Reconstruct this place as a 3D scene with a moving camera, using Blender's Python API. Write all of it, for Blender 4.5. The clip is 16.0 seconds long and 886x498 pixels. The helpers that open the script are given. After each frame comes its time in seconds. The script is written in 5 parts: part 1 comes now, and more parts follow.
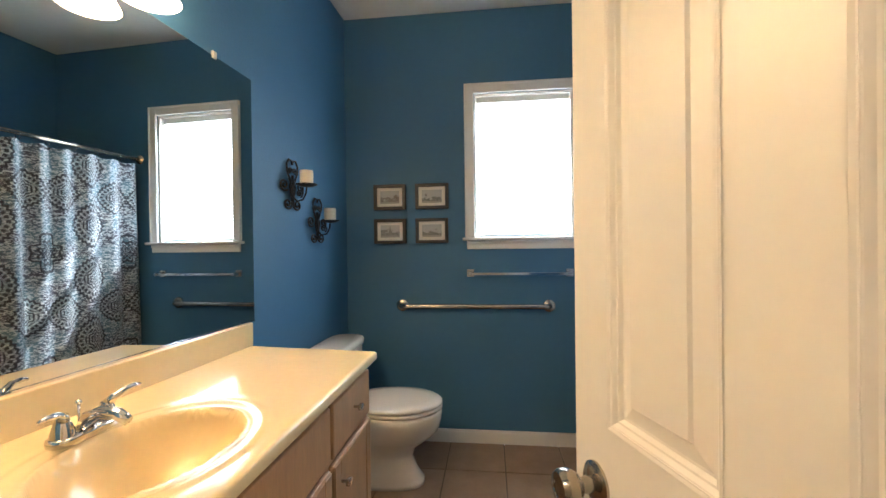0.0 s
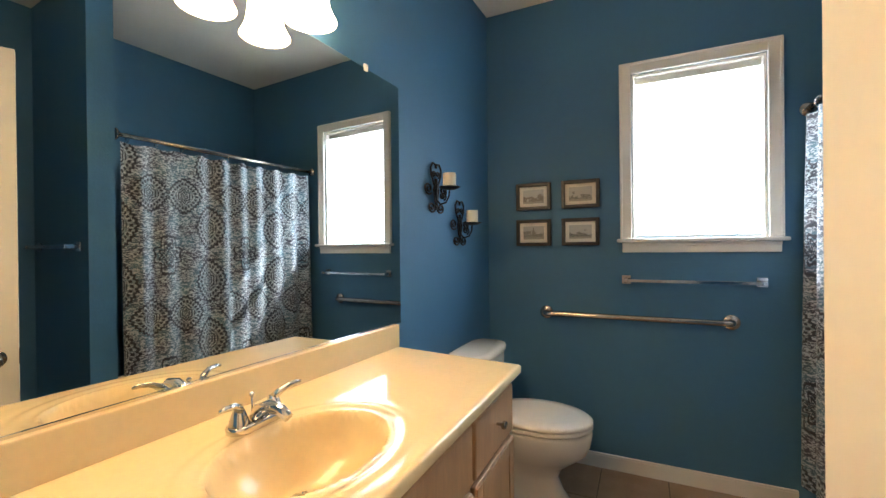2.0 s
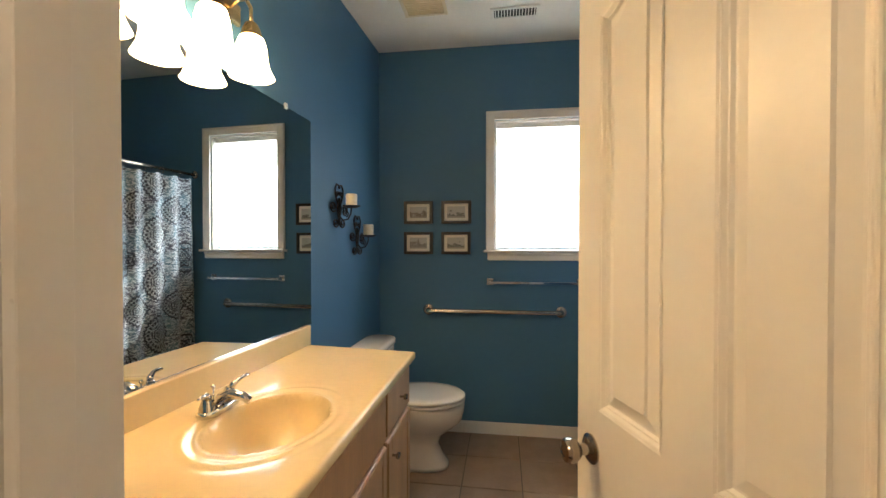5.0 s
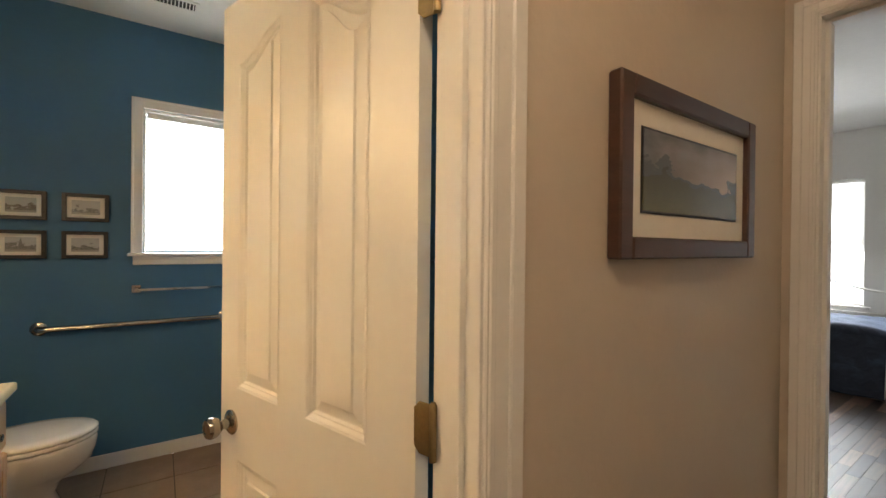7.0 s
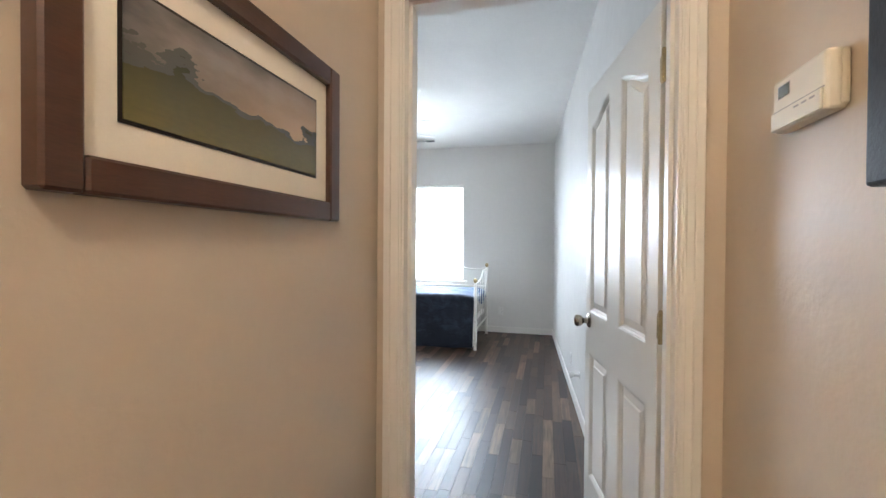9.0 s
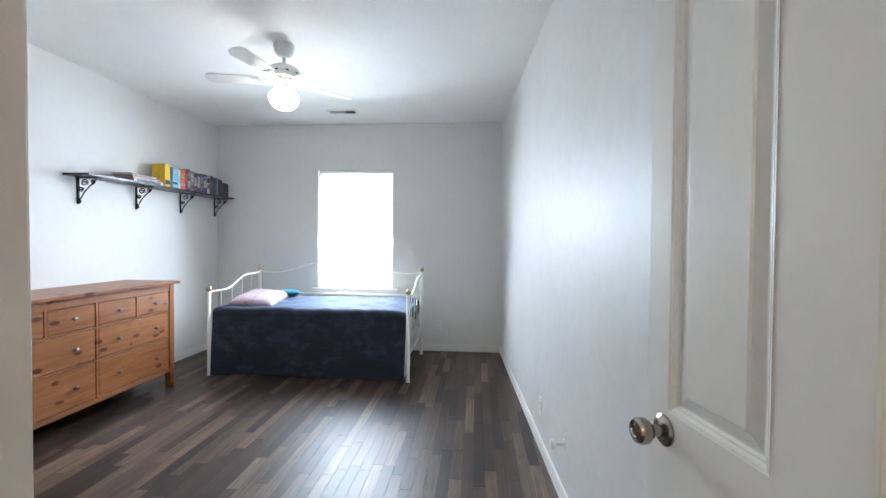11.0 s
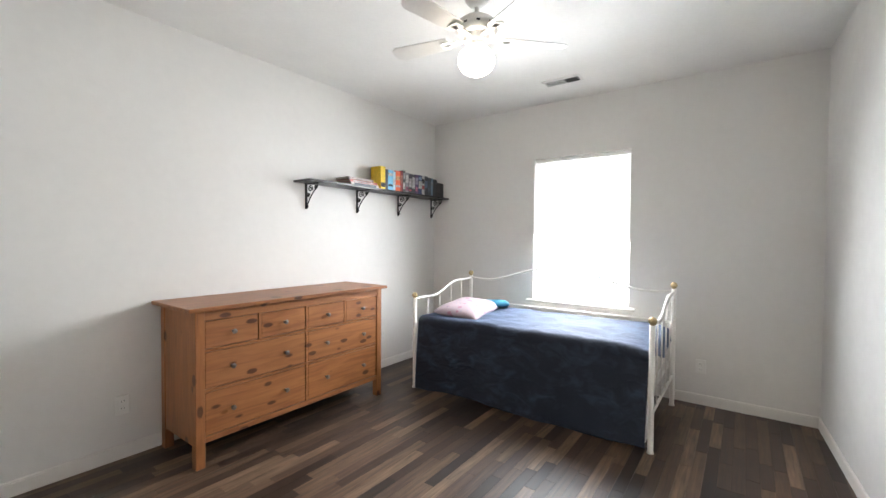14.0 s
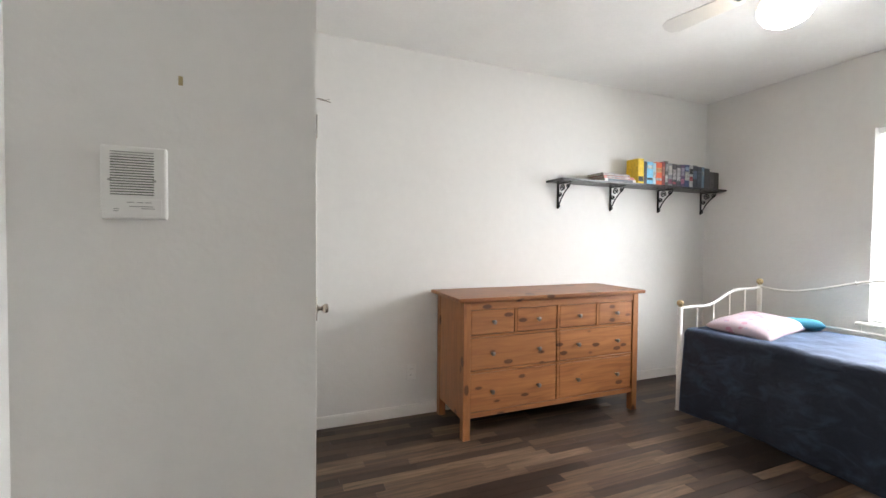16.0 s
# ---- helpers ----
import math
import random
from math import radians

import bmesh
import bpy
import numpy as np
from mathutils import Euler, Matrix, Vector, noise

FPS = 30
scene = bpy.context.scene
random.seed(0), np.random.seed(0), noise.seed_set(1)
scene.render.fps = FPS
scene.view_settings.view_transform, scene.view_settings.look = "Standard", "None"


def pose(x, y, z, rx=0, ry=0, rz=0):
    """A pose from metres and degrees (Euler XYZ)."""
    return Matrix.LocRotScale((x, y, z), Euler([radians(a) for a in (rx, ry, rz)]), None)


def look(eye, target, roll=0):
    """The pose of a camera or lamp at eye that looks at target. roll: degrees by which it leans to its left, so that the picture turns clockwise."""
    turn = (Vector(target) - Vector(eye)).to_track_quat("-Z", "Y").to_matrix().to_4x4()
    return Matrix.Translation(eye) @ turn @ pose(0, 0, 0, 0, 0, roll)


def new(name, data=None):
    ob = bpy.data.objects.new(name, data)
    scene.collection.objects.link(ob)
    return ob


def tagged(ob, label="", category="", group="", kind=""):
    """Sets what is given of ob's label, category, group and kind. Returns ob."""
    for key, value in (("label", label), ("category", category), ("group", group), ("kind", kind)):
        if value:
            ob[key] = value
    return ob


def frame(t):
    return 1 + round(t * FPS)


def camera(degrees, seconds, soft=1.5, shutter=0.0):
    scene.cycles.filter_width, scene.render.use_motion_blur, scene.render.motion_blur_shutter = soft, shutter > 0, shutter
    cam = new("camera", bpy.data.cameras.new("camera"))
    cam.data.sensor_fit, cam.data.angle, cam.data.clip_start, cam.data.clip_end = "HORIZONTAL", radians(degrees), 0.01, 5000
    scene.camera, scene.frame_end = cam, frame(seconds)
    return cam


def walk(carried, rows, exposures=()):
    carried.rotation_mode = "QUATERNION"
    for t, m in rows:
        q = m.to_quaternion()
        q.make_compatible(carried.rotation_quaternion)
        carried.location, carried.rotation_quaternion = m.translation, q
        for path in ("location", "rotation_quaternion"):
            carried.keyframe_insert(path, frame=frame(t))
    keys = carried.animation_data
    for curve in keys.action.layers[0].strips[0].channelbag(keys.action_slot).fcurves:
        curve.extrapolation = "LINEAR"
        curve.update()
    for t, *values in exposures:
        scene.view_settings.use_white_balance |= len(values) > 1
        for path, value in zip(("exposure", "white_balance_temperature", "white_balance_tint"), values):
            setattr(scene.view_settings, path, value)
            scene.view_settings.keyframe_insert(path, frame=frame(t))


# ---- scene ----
cam = camera(93.9, 16.0)
PATH = [
    (0, (0.501, 0.113, 1.251), (0.272, 2.1, 1.238), -0.7),
    (0.5, (0.489, 0.178, 1.27), (0.061, 2.132, 1.248), -0.6),
    (1, (0.463, 0.215, 1.267), (-0.147, 2.119, 1.255), -0.6),
    (1.5, (0.455, 0.222, 1.268), (-0.298, 2.075, 1.26), -0.6),
    (2, (0.455, 0.219, 1.268), (-0.414, 2.02, 1.261), -0.6),
    (2.5, (0.455, 0.193, 1.274), (-0.539, 1.929, 1.265), -0.6),
    (3, (0.461, 0.138, 1.268), (-0.605, 1.831, 1.267), -0.4),
    (3.2, (0.462, 0.105, 1.274), (-0.604, 1.798, 1.271), -0.4),
    (5.3, (0.462, -0.215, 1.347), (0.394, 1.783, 1.329), -0.0),
    (5.5, (0.466, -0.221, 1.34), (0.547, 1.777, 1.329), 0.0),
    (6, (0.442, -0.273, 1.356), (0.902, 1.673, 1.345), 0.7),
    (6.5, (0.451, -0.36, 1.356), (1.217, 1.488, 1.352), 0.8),
    (7, (0.5, -0.473, 1.362), (1.625, 1.18, 1.352), 0.6),
    (7.5, (0.551, -0.562, 1.352), (2.004, 0.812, 1.338), 0.6),
    (8, (0.607, -0.587, 1.34), (2.279, 0.511, 1.323), 0.6),
    (8.5, (0.701, -0.564, 1.318), (2.544, 0.212, 1.295), 0.7),
    (9, (0.893, -0.515, 1.29), (2.833, -0.028, 1.266), 0.4),
    (9.2, (1.018, -0.497, 1.289), (2.98, -0.113, 1.26), 0.4),
    (11.3, (2.159, -0.297, 1.338), (4.152, -0.138, 1.296), 0.4),
    (11.5, (2.234, -0.294, 1.327), (4.218, -0.043, 1.289), 0.3),
    (12, (2.428, -0.256, 1.323), (4.378, 0.186, 1.289), 0.4),
    (12.5, (2.59, -0.17, 1.356), (4.491, 0.448, 1.312), 0.5),
    (13, (2.751, -0.144, 1.348), (4.588, 0.644, 1.305), 0.4),
    (13.5, (2.871, -0.127, 1.351), (4.616, 0.85, 1.308), 0.5),
    (14, (2.967, -0.139, 1.358), (4.583, 1.038, 1.311), 0.4),
    (14.5, (3.0, -0.124, 1.352), (4.459, 1.243, 1.308), 0.4),
    (15, (3.0, -0.095, 1.327), (4.262, 1.455, 1.293), 0.3),
    (15.5, (2.983, -0.089, 1.322), (3.992, 1.637, 1.289), 0.2),
    (16, (2.922, -0.055, 1.34), (3.656, 1.805, 1.291), 0.5),
]
walk(cam, [(t, look(eye, target, roll)) for t, eye, target, roll in PATH],
     [(0, 1.02, 6000, 10), (3, 0.98, 6350, 10), (5.3, 0.66, 6700, 10), (6.0, 0.60, 6750, 10), (7.0, 0.70, 6600, 10), (7.5, 0.82, 6350, 10), (8.0, 1.20, 6100, 10),
      (8.6, 1.50, 5750, 8), (9.2, 1.72, 5700, 8), (11.4, 1.46, 5650, 7), (13, 1.48, 6200, 10), (16, 1.52, 6600, 12)])
# ---- world and light ----
world = bpy.data.worlds.new("sky_world")
scene.world = world
world.use_nodes = True
wn = world.node_tree.nodes
sky = wn.new("ShaderNodeTexSky")
sky.sky_type, sky.sun_disc = "NISHITA", False
SUN_WAY = Vector((0.46, -0.56, -0.68)).normalized()
sky.sun_elevation = math.asin(-SUN_WAY.z)
sky.sun_rotation = math.atan2(-SUN_WAY.x, -SUN_WAY.y)
world.node_tree.links.new(sky.outputs[0], wn["Background"].inputs[0])
wn["Background"].inputs[1].default_value = 0.06


def lamp(name, kind, energy, colour, matrix):
    data = bpy.data.lights.new(name, kind)
    data.energy, data.color = energy, colour
    ob = new(name, data)
    ob.matrix_world = matrix
    return ob


sun = lamp("sun", "SUN", 5.0, (1.0, 0.95, 0.86), look((0, 0, 0), SUN_WAY))
sun.data.angle = radians(0.5)
win_east = lamp("daylight_east_window", "AREA", 38.0, (0.90, 0.95, 1.0), look((6.992, 1.165, 1.465), (5.9, 1.165, 1.02)))
win_east.data.shape, win_east.data.size, win_east.data.size_y = "RECTANGLE", 0.92, 1.43
win_east.data.spread = radians(150)
win_north = lamp("daylight_north_window", "AREA", 12.5, (0.86, 0.95, 1.0), look((0.7075, 2.822, 1.757), (0.7075, 2.0, 1.757)))
win_north.data.shape, win_north.data.size, win_north.data.size_y = "RECTANGLE", 0.60, 0.90
# Warm fill added to brighten the hallway; its source is unseen.
hall_fill = lamp("hall_fill_lamp", "POINT", 12.5, (1.0, 0.79, 0.57), pose(0.20, -0.66, 2.56))
hall_fill.data.shadow_soft_size = 0.09

# ---- materials ----


def material(name, colour, rough=0.5, metal=0.0, var=0.06, scale=6.0, bump=0.0, bump_scale=40.0, coat=0.0, stretch=(1, 1, 1), emit=0.0, emit_colour=None, sheen=0.0, sheen_tint=(1, 1, 1)):
    """A surface with broad and fine colour variation and relief."""
    m = bpy.data.materials.new(name)
    m.use_nodes = True
    n, l = m.node_tree.nodes, m.node_tree.links
    b = n["Principled BSDF"]
    b.inputs["Roughness"].default_value, b.inputs["Metallic"].default_value = rough, metal
    b.inputs["Coat Weight"].default_value = coat
    b.inputs["Sheen Weight"].default_value = sheen
    co = n.new("ShaderNodeTexCoord")
    mp = n.new("ShaderNodeMapping")
    mp.inputs["Scale"].default_value = stretch
    l.new(co.outputs["Object"], mp.inputs[0])
    big, fine = n.new("ShaderNodeTexNoise"), n.new("ShaderNodeTexNoise")
    big.inputs["Scale"].default_value, fine.inputs["Scale"].default_value = scale, scale * 9
    fine.inputs["Detail"].default_value = 6
    for q in (big, fine):
        l.new(mp.outputs[0], q.inputs["Vector"])
    both = n.new("ShaderNodeMath")
    both.operation = "ADD"
    l.new(big.outputs["Fac"], both.inputs[0]), l.new(fine.outputs["Fac"], both.inputs[1])
    ramp = n.new("ShaderNodeMapRange")
    ramp.inputs["From Min"].default_value, ramp.inputs["From Max"].default_value = 0.6, 1.4
    ramp.inputs["To Min"].default_value, ramp.inputs["To Max"].default_value = 1 - var, 1 + var
    l.new(both.outputs[0], ramp.inputs["Value"])
    mul = n.new("ShaderNodeVectorMath")
    mul.operation = "SCALE"
    mul.inputs[0].default_value = colour
    l.new(ramp.outputs[0], mul.inputs["Scale"])
    l.new(mul.outputs[0], b.inputs["Base Color"])
    rr = n.new("ShaderNodeMapRange")
    rr.inputs["To Min"].default_value, rr.inputs["To Max"].default_value = max(rough - 0.06, 0.02), min(rough + 0.06, 1)
    l.new(fine.outputs["Fac"], rr.inputs["Value"]), l.new(rr.outputs[0], b.inputs["Roughness"])
    b.inputs["Sheen Tint"].default_value = (*sheen_tint, 1)
    if bump:
        tex, bn = n.new("ShaderNodeTexNoise"), n.new("ShaderNodeBump")
        tex.inputs["Scale"].default_value, tex.inputs["Detail"].default_value = bump_scale, 5
        bn.inputs["Strength"].default_value, bn.inputs["Distance"].default_value = bump, 0.004
        l.new(mp.outputs[0], tex.inputs["Vector"]), l.new(tex.outputs["Fac"], bn.inputs["Height"])
        l.new(bn.outputs[0], b.inputs["Normal"])
    if emit:
        b.inputs["Emission Color"].default_value = (*(emit_colour or colour), 1)
        b.inputs["Emission Strength"].default_value = emit
    return m


BLUE = material("blue_wall_paint", (0.060, 0.176, 0.315), 0.58, var=0.05, scale=3, bump=0.22, bump_scale=90)
CREAM = material("beige_hall_paint", (0.62, 0.53, 0.43), 0.5, var=0.03, scale=3, bump=0.25, bump_scale=60)
WHITE_WALL = material("off_white_wall_paint", (0.76, 0.745, 0.715), 0.55, var=0.025, scale=2, bump=0.25, bump_scale=45)
PATCHED = material("patched_off_white_paint", (0.700, 0.690, 0.665), 0.50, var=0.06, scale=1.6, bump=0.6, bump_scale=5.0)
CEIL = material("white_ceiling_paint", (0.82, 0.81, 0.78), 0.8, var=0.03, scale=5, bump=0.3, bump_scale=70)
TRIM = material("white_trim_enamel", (0.82, 0.80, 0.76), 0.3, var=0.02, scale=9, bump=0.02, bump_scale=150)
DOOR = material("white_door_enamel", (0.80, 0.77, 0.71), 0.35, var=0.02, scale=5, bump=0.06, bump_scale=30)

# ---- building helpers ----


def box(bm, x0, x1, y0, y1, z0, z1, bevel=0.0, segments=1):
    vs = [bm.verts.new((x, y, z)) for x in (x0, x1) for y in (y0, y1) for z in (z0, z1)]
    fs = [bm.faces.new([vs[i] for i in q]) for q in ((0, 1, 3, 2), (4, 6, 7, 5), (0, 4, 5, 1), (2, 3, 7, 6), (0, 2, 6, 4), (1, 5, 7, 3))]
    if bevel:
        bmesh.ops.bevel(bm, geom=list({e for f in fs for e in f.edges}), offset=bevel, segments=segments, profile=0.5, affect="EDGES")
    return vs


def mesh_of(name, bm, mat, smooth=False):
    bmesh.ops.recalc_face_normals(bm, faces=bm.faces)
    me = bpy.data.meshes.new(name)
    bm.to_mesh(me)
    bm.free()
    if mat:
        me.materials.append(mat)
    for p in me.polygons:
        p.use_smooth = smooth
    return me


def part(name, bm, mat, parent, label="", smooth=False):
    ob = new(name, mesh_of(name, bm, mat, smooth))
    ob.parent = parent
    return tagged(ob, label)


def slab(name, mat, label, category, *boxes, bevel=0.0):
    """A piece of the setting made of boxes (x0, x1, y0, y1, z0, z1)."""
    bm = bmesh.new()
    for b in boxes:
        box(bm, *b, bevel=bevel)
    return tagged(new(name, mesh_of(name, bm, mat)), label, category, kind="structure")


def thing(name, label, category, m=None, group="", kind=""):
    ob = new(name)
    ob.empty_display_size = 0.05
    ob.matrix_world = m or Matrix()
    return tagged(ob, label, category, group, kind)


# ---- plan ----
H = 2.74
BX0, BX1, BY0, BY1 = -0.445, 1.90, 0.115, 2.745          # bathroom
HY0, HY1, HX0, HX1 = -0.96, 0.0, -1.6, 2.10              # hall
RX0, RX1, RY1 = 2.22, 6.995, 2.93                        # bedroom
SY_E, SY_W = -0.61, -0.87                                # bedroom south wall, east and west ends
CLX, CLY = 3.04, 1.45                                    # closet corner
D1X0, D1X1, DH = 0.136, 0.886, 2.03                       # bathroom doorway
D2Y0, D2Y1, DH2 = -0.845, -0.088, 2.05                              # bedroom doorway
WX0, WX1, WZ0, WZ1 = 0.405, 1.010, 1.305, 2.21           # bathroom window opening
EY0, EY1, EZ0, EZ1 = 0.70, 1.63, 0.745, 2.185            # bedroom window opening

# bathroom walls
WEST = pose(BX0 + 0.008, BY1, 0, 0, 0, -2.0) @ pose(-BX0, -BY1, 0)   # the mirror wall stands two degrees off square
def west(y):
    return BX0 + 0.008 - (BY1 - y) * math.tan(radians(2.0))


slab("wall_bath_west", BLUE, "blue painted bathroom wall behind the mirror", "wall", (BX0 - 0.12, BX0, 0.03, BY1 + 0.15, 0, H)).matrix_world = WEST
slab("wall_bath_north", BLUE, "blue painted bathroom wall with a window", "wall",
     (BX0, WX0, BY1, BY1 + 0.15, 0, H), (WX1, BX1 + 0.12, BY1, BY1 + 0.15, 0, H), (WX0, WX1, BY1, BY1 + 0.15, 0, WZ0), (WX0, WX1, BY1, BY1 + 0.15, WZ1, H))
slab("wall_bath_east", BLUE, "blue painted bathroom wall behind the tub", "wall", (BX1, BX1 + 0.12, BY0, BY1, 0, H))
slab("wall_bath_stub", BLUE, "blue painted end wall of the tub alcove", "wall", (1.16, BX1, 1.235, 1.355, 0, H))
JT = 0.018
slab("wall_bath_south", BLUE, "blue painted inner face of the doorway wall", "wall",
     (BX0 - 0.12, D1X0 - JT, 0.06, BY0, 0, H), (D1X1 + JT, BX1 + 0.12, 0.06, BY0, 0, H), (D1X0 - JT, D1X1 + JT, 0.06, BY0, DH + JT, H))
slab("wall_hall_north", CREAM, "beige painted hallway wall", "wall",
     (HX0, D1X0 - JT, HY1, 0.06, 0, H), (D1X1 + JT, RX0, HY1, 0.06, 0, H), (D1X0 - JT, D1X1 + JT, HY1, 0.06, DH + JT, H))
slab("wall_hall_south", CREAM, "beige painted hallway wall with thermostat", "wall", (HX0, RX0, HY0 - 0.12, HY0, 0, H))
slab("wall_hall_west", CREAM, "beige painted end wall of the hallway", "wall", (HX0 - 0.12, HX0, HY0 - 0.12, 0.06, 0, H))
slab("wall_hall_east", CREAM, "beige painted hallway side of the bedroom doorway wall", "wall",
     (HX1, 2.16, HY0, D2Y0 - JT, 0, H), (HX1, 2.16, D2Y1 + JT, HY1, 0, H), (HX1, 2.16, D2Y0 - JT, D2Y1 + JT, DH2 + JT, H))
slab("wall_bedroom_west", WHITE_WALL, "off-white bedroom wall beside the doorway", "wall",
     (2.16, RX0, -1.1, D2Y0 - JT, 0, H), (2.16, RX0, D2Y1 + JT, CLY, 0, H), (2.16, RX0, D2Y0 - JT, D2Y1 + JT, DH2 + JT, H))
slab("wall_closet_south", WHITE_WALL, "off-white closet wall with an intercom", "wall", (RX0, CLX, CLY, CLY + 0.11, 0, H))
CD0, CD1 = 1.75, 2.50                                    # closet doorway
slab("wall_closet_east", WHITE_WALL, "off-white closet wall with a door", "wall",
     (CLX - 0.11, CLX, CLY + 0.11, CD0, 0, H), (CLX - 0.11, CLX, CD1, RY1, 0, H), (CLX - 0.11, CLX, CD0, CD1, DH + JT, H))
slab("wall_bedroom_north", WHITE_WALL, "off-white bedroom wall behind the dresser", "wall", (2.1, RX1 + 0.15, RY1, RY1 + 0.12, 0, H))
slab("wall_bedroom_east", WHITE_WALL, "off-white bedroom wall with a window", "wall",
     (RX1, RX1 + 0.15, -0.9, EY0, 0, H), (RX1, RX1 + 0.15, EY1, RY1, 0, H), (RX1, RX1 + 0.15, EY0, EY1, 0, EZ0), (RX1, RX1 + 0.15, EY0, EY1, EZ1, H))
bm = bmesh.new()
vs = [bm.verts.new((x, y, z)) for x, y in ((RX0, SY_W), (RX1, SY_E), (RX1, SY_E - 0.2), (RX0, SY_E - 0.46)) for z in (0, H)]
for q in ((0, 2, 3, 1), (2, 4, 5, 3), (4, 6, 7, 5), (6, 0, 1, 7), (0, 6, 4, 2), (1, 3, 5, 7)):
    bm.faces.new([vs[i] for i in q])
tagged(new("wall_bedroom_south", mesh_of("wall_bedroom_south", bm, PATCHED)), "off-white bedroom wall with patched paint", "wall", kind="structure")
slab("ceiling_bath", CEIL, "white painted bathroom ceiling", "ceiling", (BX0 - 0.12, BX1 + 0.12, 0.06, BY1 + 0.15, H, H + 0.1))
slab("ceiling_hall", CEIL, "white painted hallway ceiling", "ceiling", (HX0 - 0.12, 2.16, HY0 - 0.12, 0.06, H, H + 0.1))
slab("ceiling_bedroom", CEIL, "white painted bedroom ceiling", "ceiling", (2.16, RX1 + 0.15, -1.1, RY1 + 0.12, H, H + 0.1))
GROUT = material("brown_grout", (0.19, 0.145, 0.11), 0.9, var=0.15, scale=20)
SUBFLOOR = material("dark_plank_gap", (0.03, 0.024, 0.02), 0.8, var=0.1)
floor_bath = slab("floor_bath", GROUT, "brown ceramic tile bathroom floor", "floor", (BX0 - 0.12, BX1 + 0.12, 0.03, BY1, -0.1, -0.006))
floor_bed = slab("floor_bedroom", SUBFLOOR, "dark multi-tone wood plank floor", "floor", (HX0 - 0.12, RX1, -1.1, 0.03, -0.1, -0.006), (2.1, RX1, 0.03, RY1, -0.1, -0.006))


# ---- shaping helpers ----


def tube(bm, pts, r, sides=8, cap=True):
    """A round bar along a line of points."""
    pts = [Vector(p) for p in pts]
    rings, up = [], None
    for i, p in enumerate(pts):
        d = (pts[min(i + 1, len(pts) - 1)] - pts[max(i - 1, 0)]).normalized()
        a = up - d * up.dot(d) if up else d.orthogonal()
        if a.length < 1e-5:
            a = d.orthogonal()
        a.normalize()
        up, b = a, d.cross(a)
        rr = r[i] if isinstance(r, (list, tuple)) else r
        rings.append([bm.verts.new(p + (a * math.cos(q) + b * math.sin(q)) * rr) for q in (2 * math.pi * k / sides for k in range(sides))])
    for u, v in zip(rings, rings[1:]):
        for k in range(sides):
            bm.faces.new((u[k], u[(k + 1) % sides], v[(k + 1) % sides], v[k]))
    if cap:
        bm.faces.new(rings[0][::-1]), bm.faces.new(rings[-1])


def lathe(bm, profile, sides=24, m=None, squash=(1, 1), closed=True):
    """Rings of (radius, height) round the z axis, moved by m."""
    m, rings = m or Matrix(), []
    for r, z in profile:
        r = max(r, 1e-4)
        rings.append([bm.verts.new(m @ Vector((r * squash[0] * math.cos(a), r * squash[1] * math.sin(a), z))) for a in (2 * math.pi * k / sides for k in range(sides))])
    for u, v in zip(rings, rings[1:]):
        for k in range(sides):
            bm.faces.new((u[k], u[(k + 1) % sides], v[(k + 1) % sides], v[k]))
    if closed:
        bm.faces.new(rings[0][::-1]), bm.faces.new(rings[-1])


def prism(bm, outline, d0, d1, axis="z", bevel=0.0):
    """A flat outline of (a, b) pulled from d0 to d1 along an axis."""
    put = {"z": lambda a, b, d: (a, b, d), "y": lambda a, b, d: (a, d, b), "x": lambda a, b, d: (d, a, b)}[axis]
    lo, hi = [[bm.verts.new(put(a, b, d)) for a, b in outline] for d in (d0, d1)]
    n = len(outline)
    fs = [bm.faces.new(lo[::-1]), bm.faces.new(hi)] + [bm.faces.new((lo[k], lo[(k + 1) % n], hi[(k + 1) % n], hi[k])) for k in range(n)]
    if bevel:
        bmesh.ops.bevel(bm, geom=list({e for f in fs[:2] for e in f.edges}), offset=bevel, segments=2, profile=0.5, affect="EDGES")


def block(name, mat, parent, *boxes, bevel=0.0, label="", smooth=False, segments=1):
    bm = bmesh.new()
    for b in boxes:
        box(bm, *b, bevel=bevel, segments=segments)
    return part(name, bm, mat, parent, label, smooth)


def bar(name, mat, parent, pts, r, sides=8, label=""):
    bm = bmesh.new()
    tube(bm, pts, r, sides)
    return part(name, bm, mat, parent, label, True)


def turned(name, mat, parent, profile, m=None, sides=24, label="", squash=(1, 1)):
    bm = bmesh.new()
    lathe(bm, profile, sides, m, squash)
    ob = part(name, bm, mat, parent, label, True)
    ob.data.set_sharp_from_angle(angle=radians(40))
    return ob


def ball(r, z=0.0, n=9):
    return [(r * math.sin(math.pi * k / n), z - r * math.cos(math.pi * k / n)) for k in range(n + 1)]


def spiral(cx, cz, r0, r1, a0, turns, n=26):
    """Points (y, z) of a scroll from radius r0 to r1."""
    return [(cx + (r0 + (r1 - r0) * k / n) * math.cos(a0 + turns * 2 * math.pi * k / n), cz + (r0 + (r1 - r0) * k / n) * math.sin(a0 + turns * 2 * math.pi * k / n)) for k in range(n + 1)]


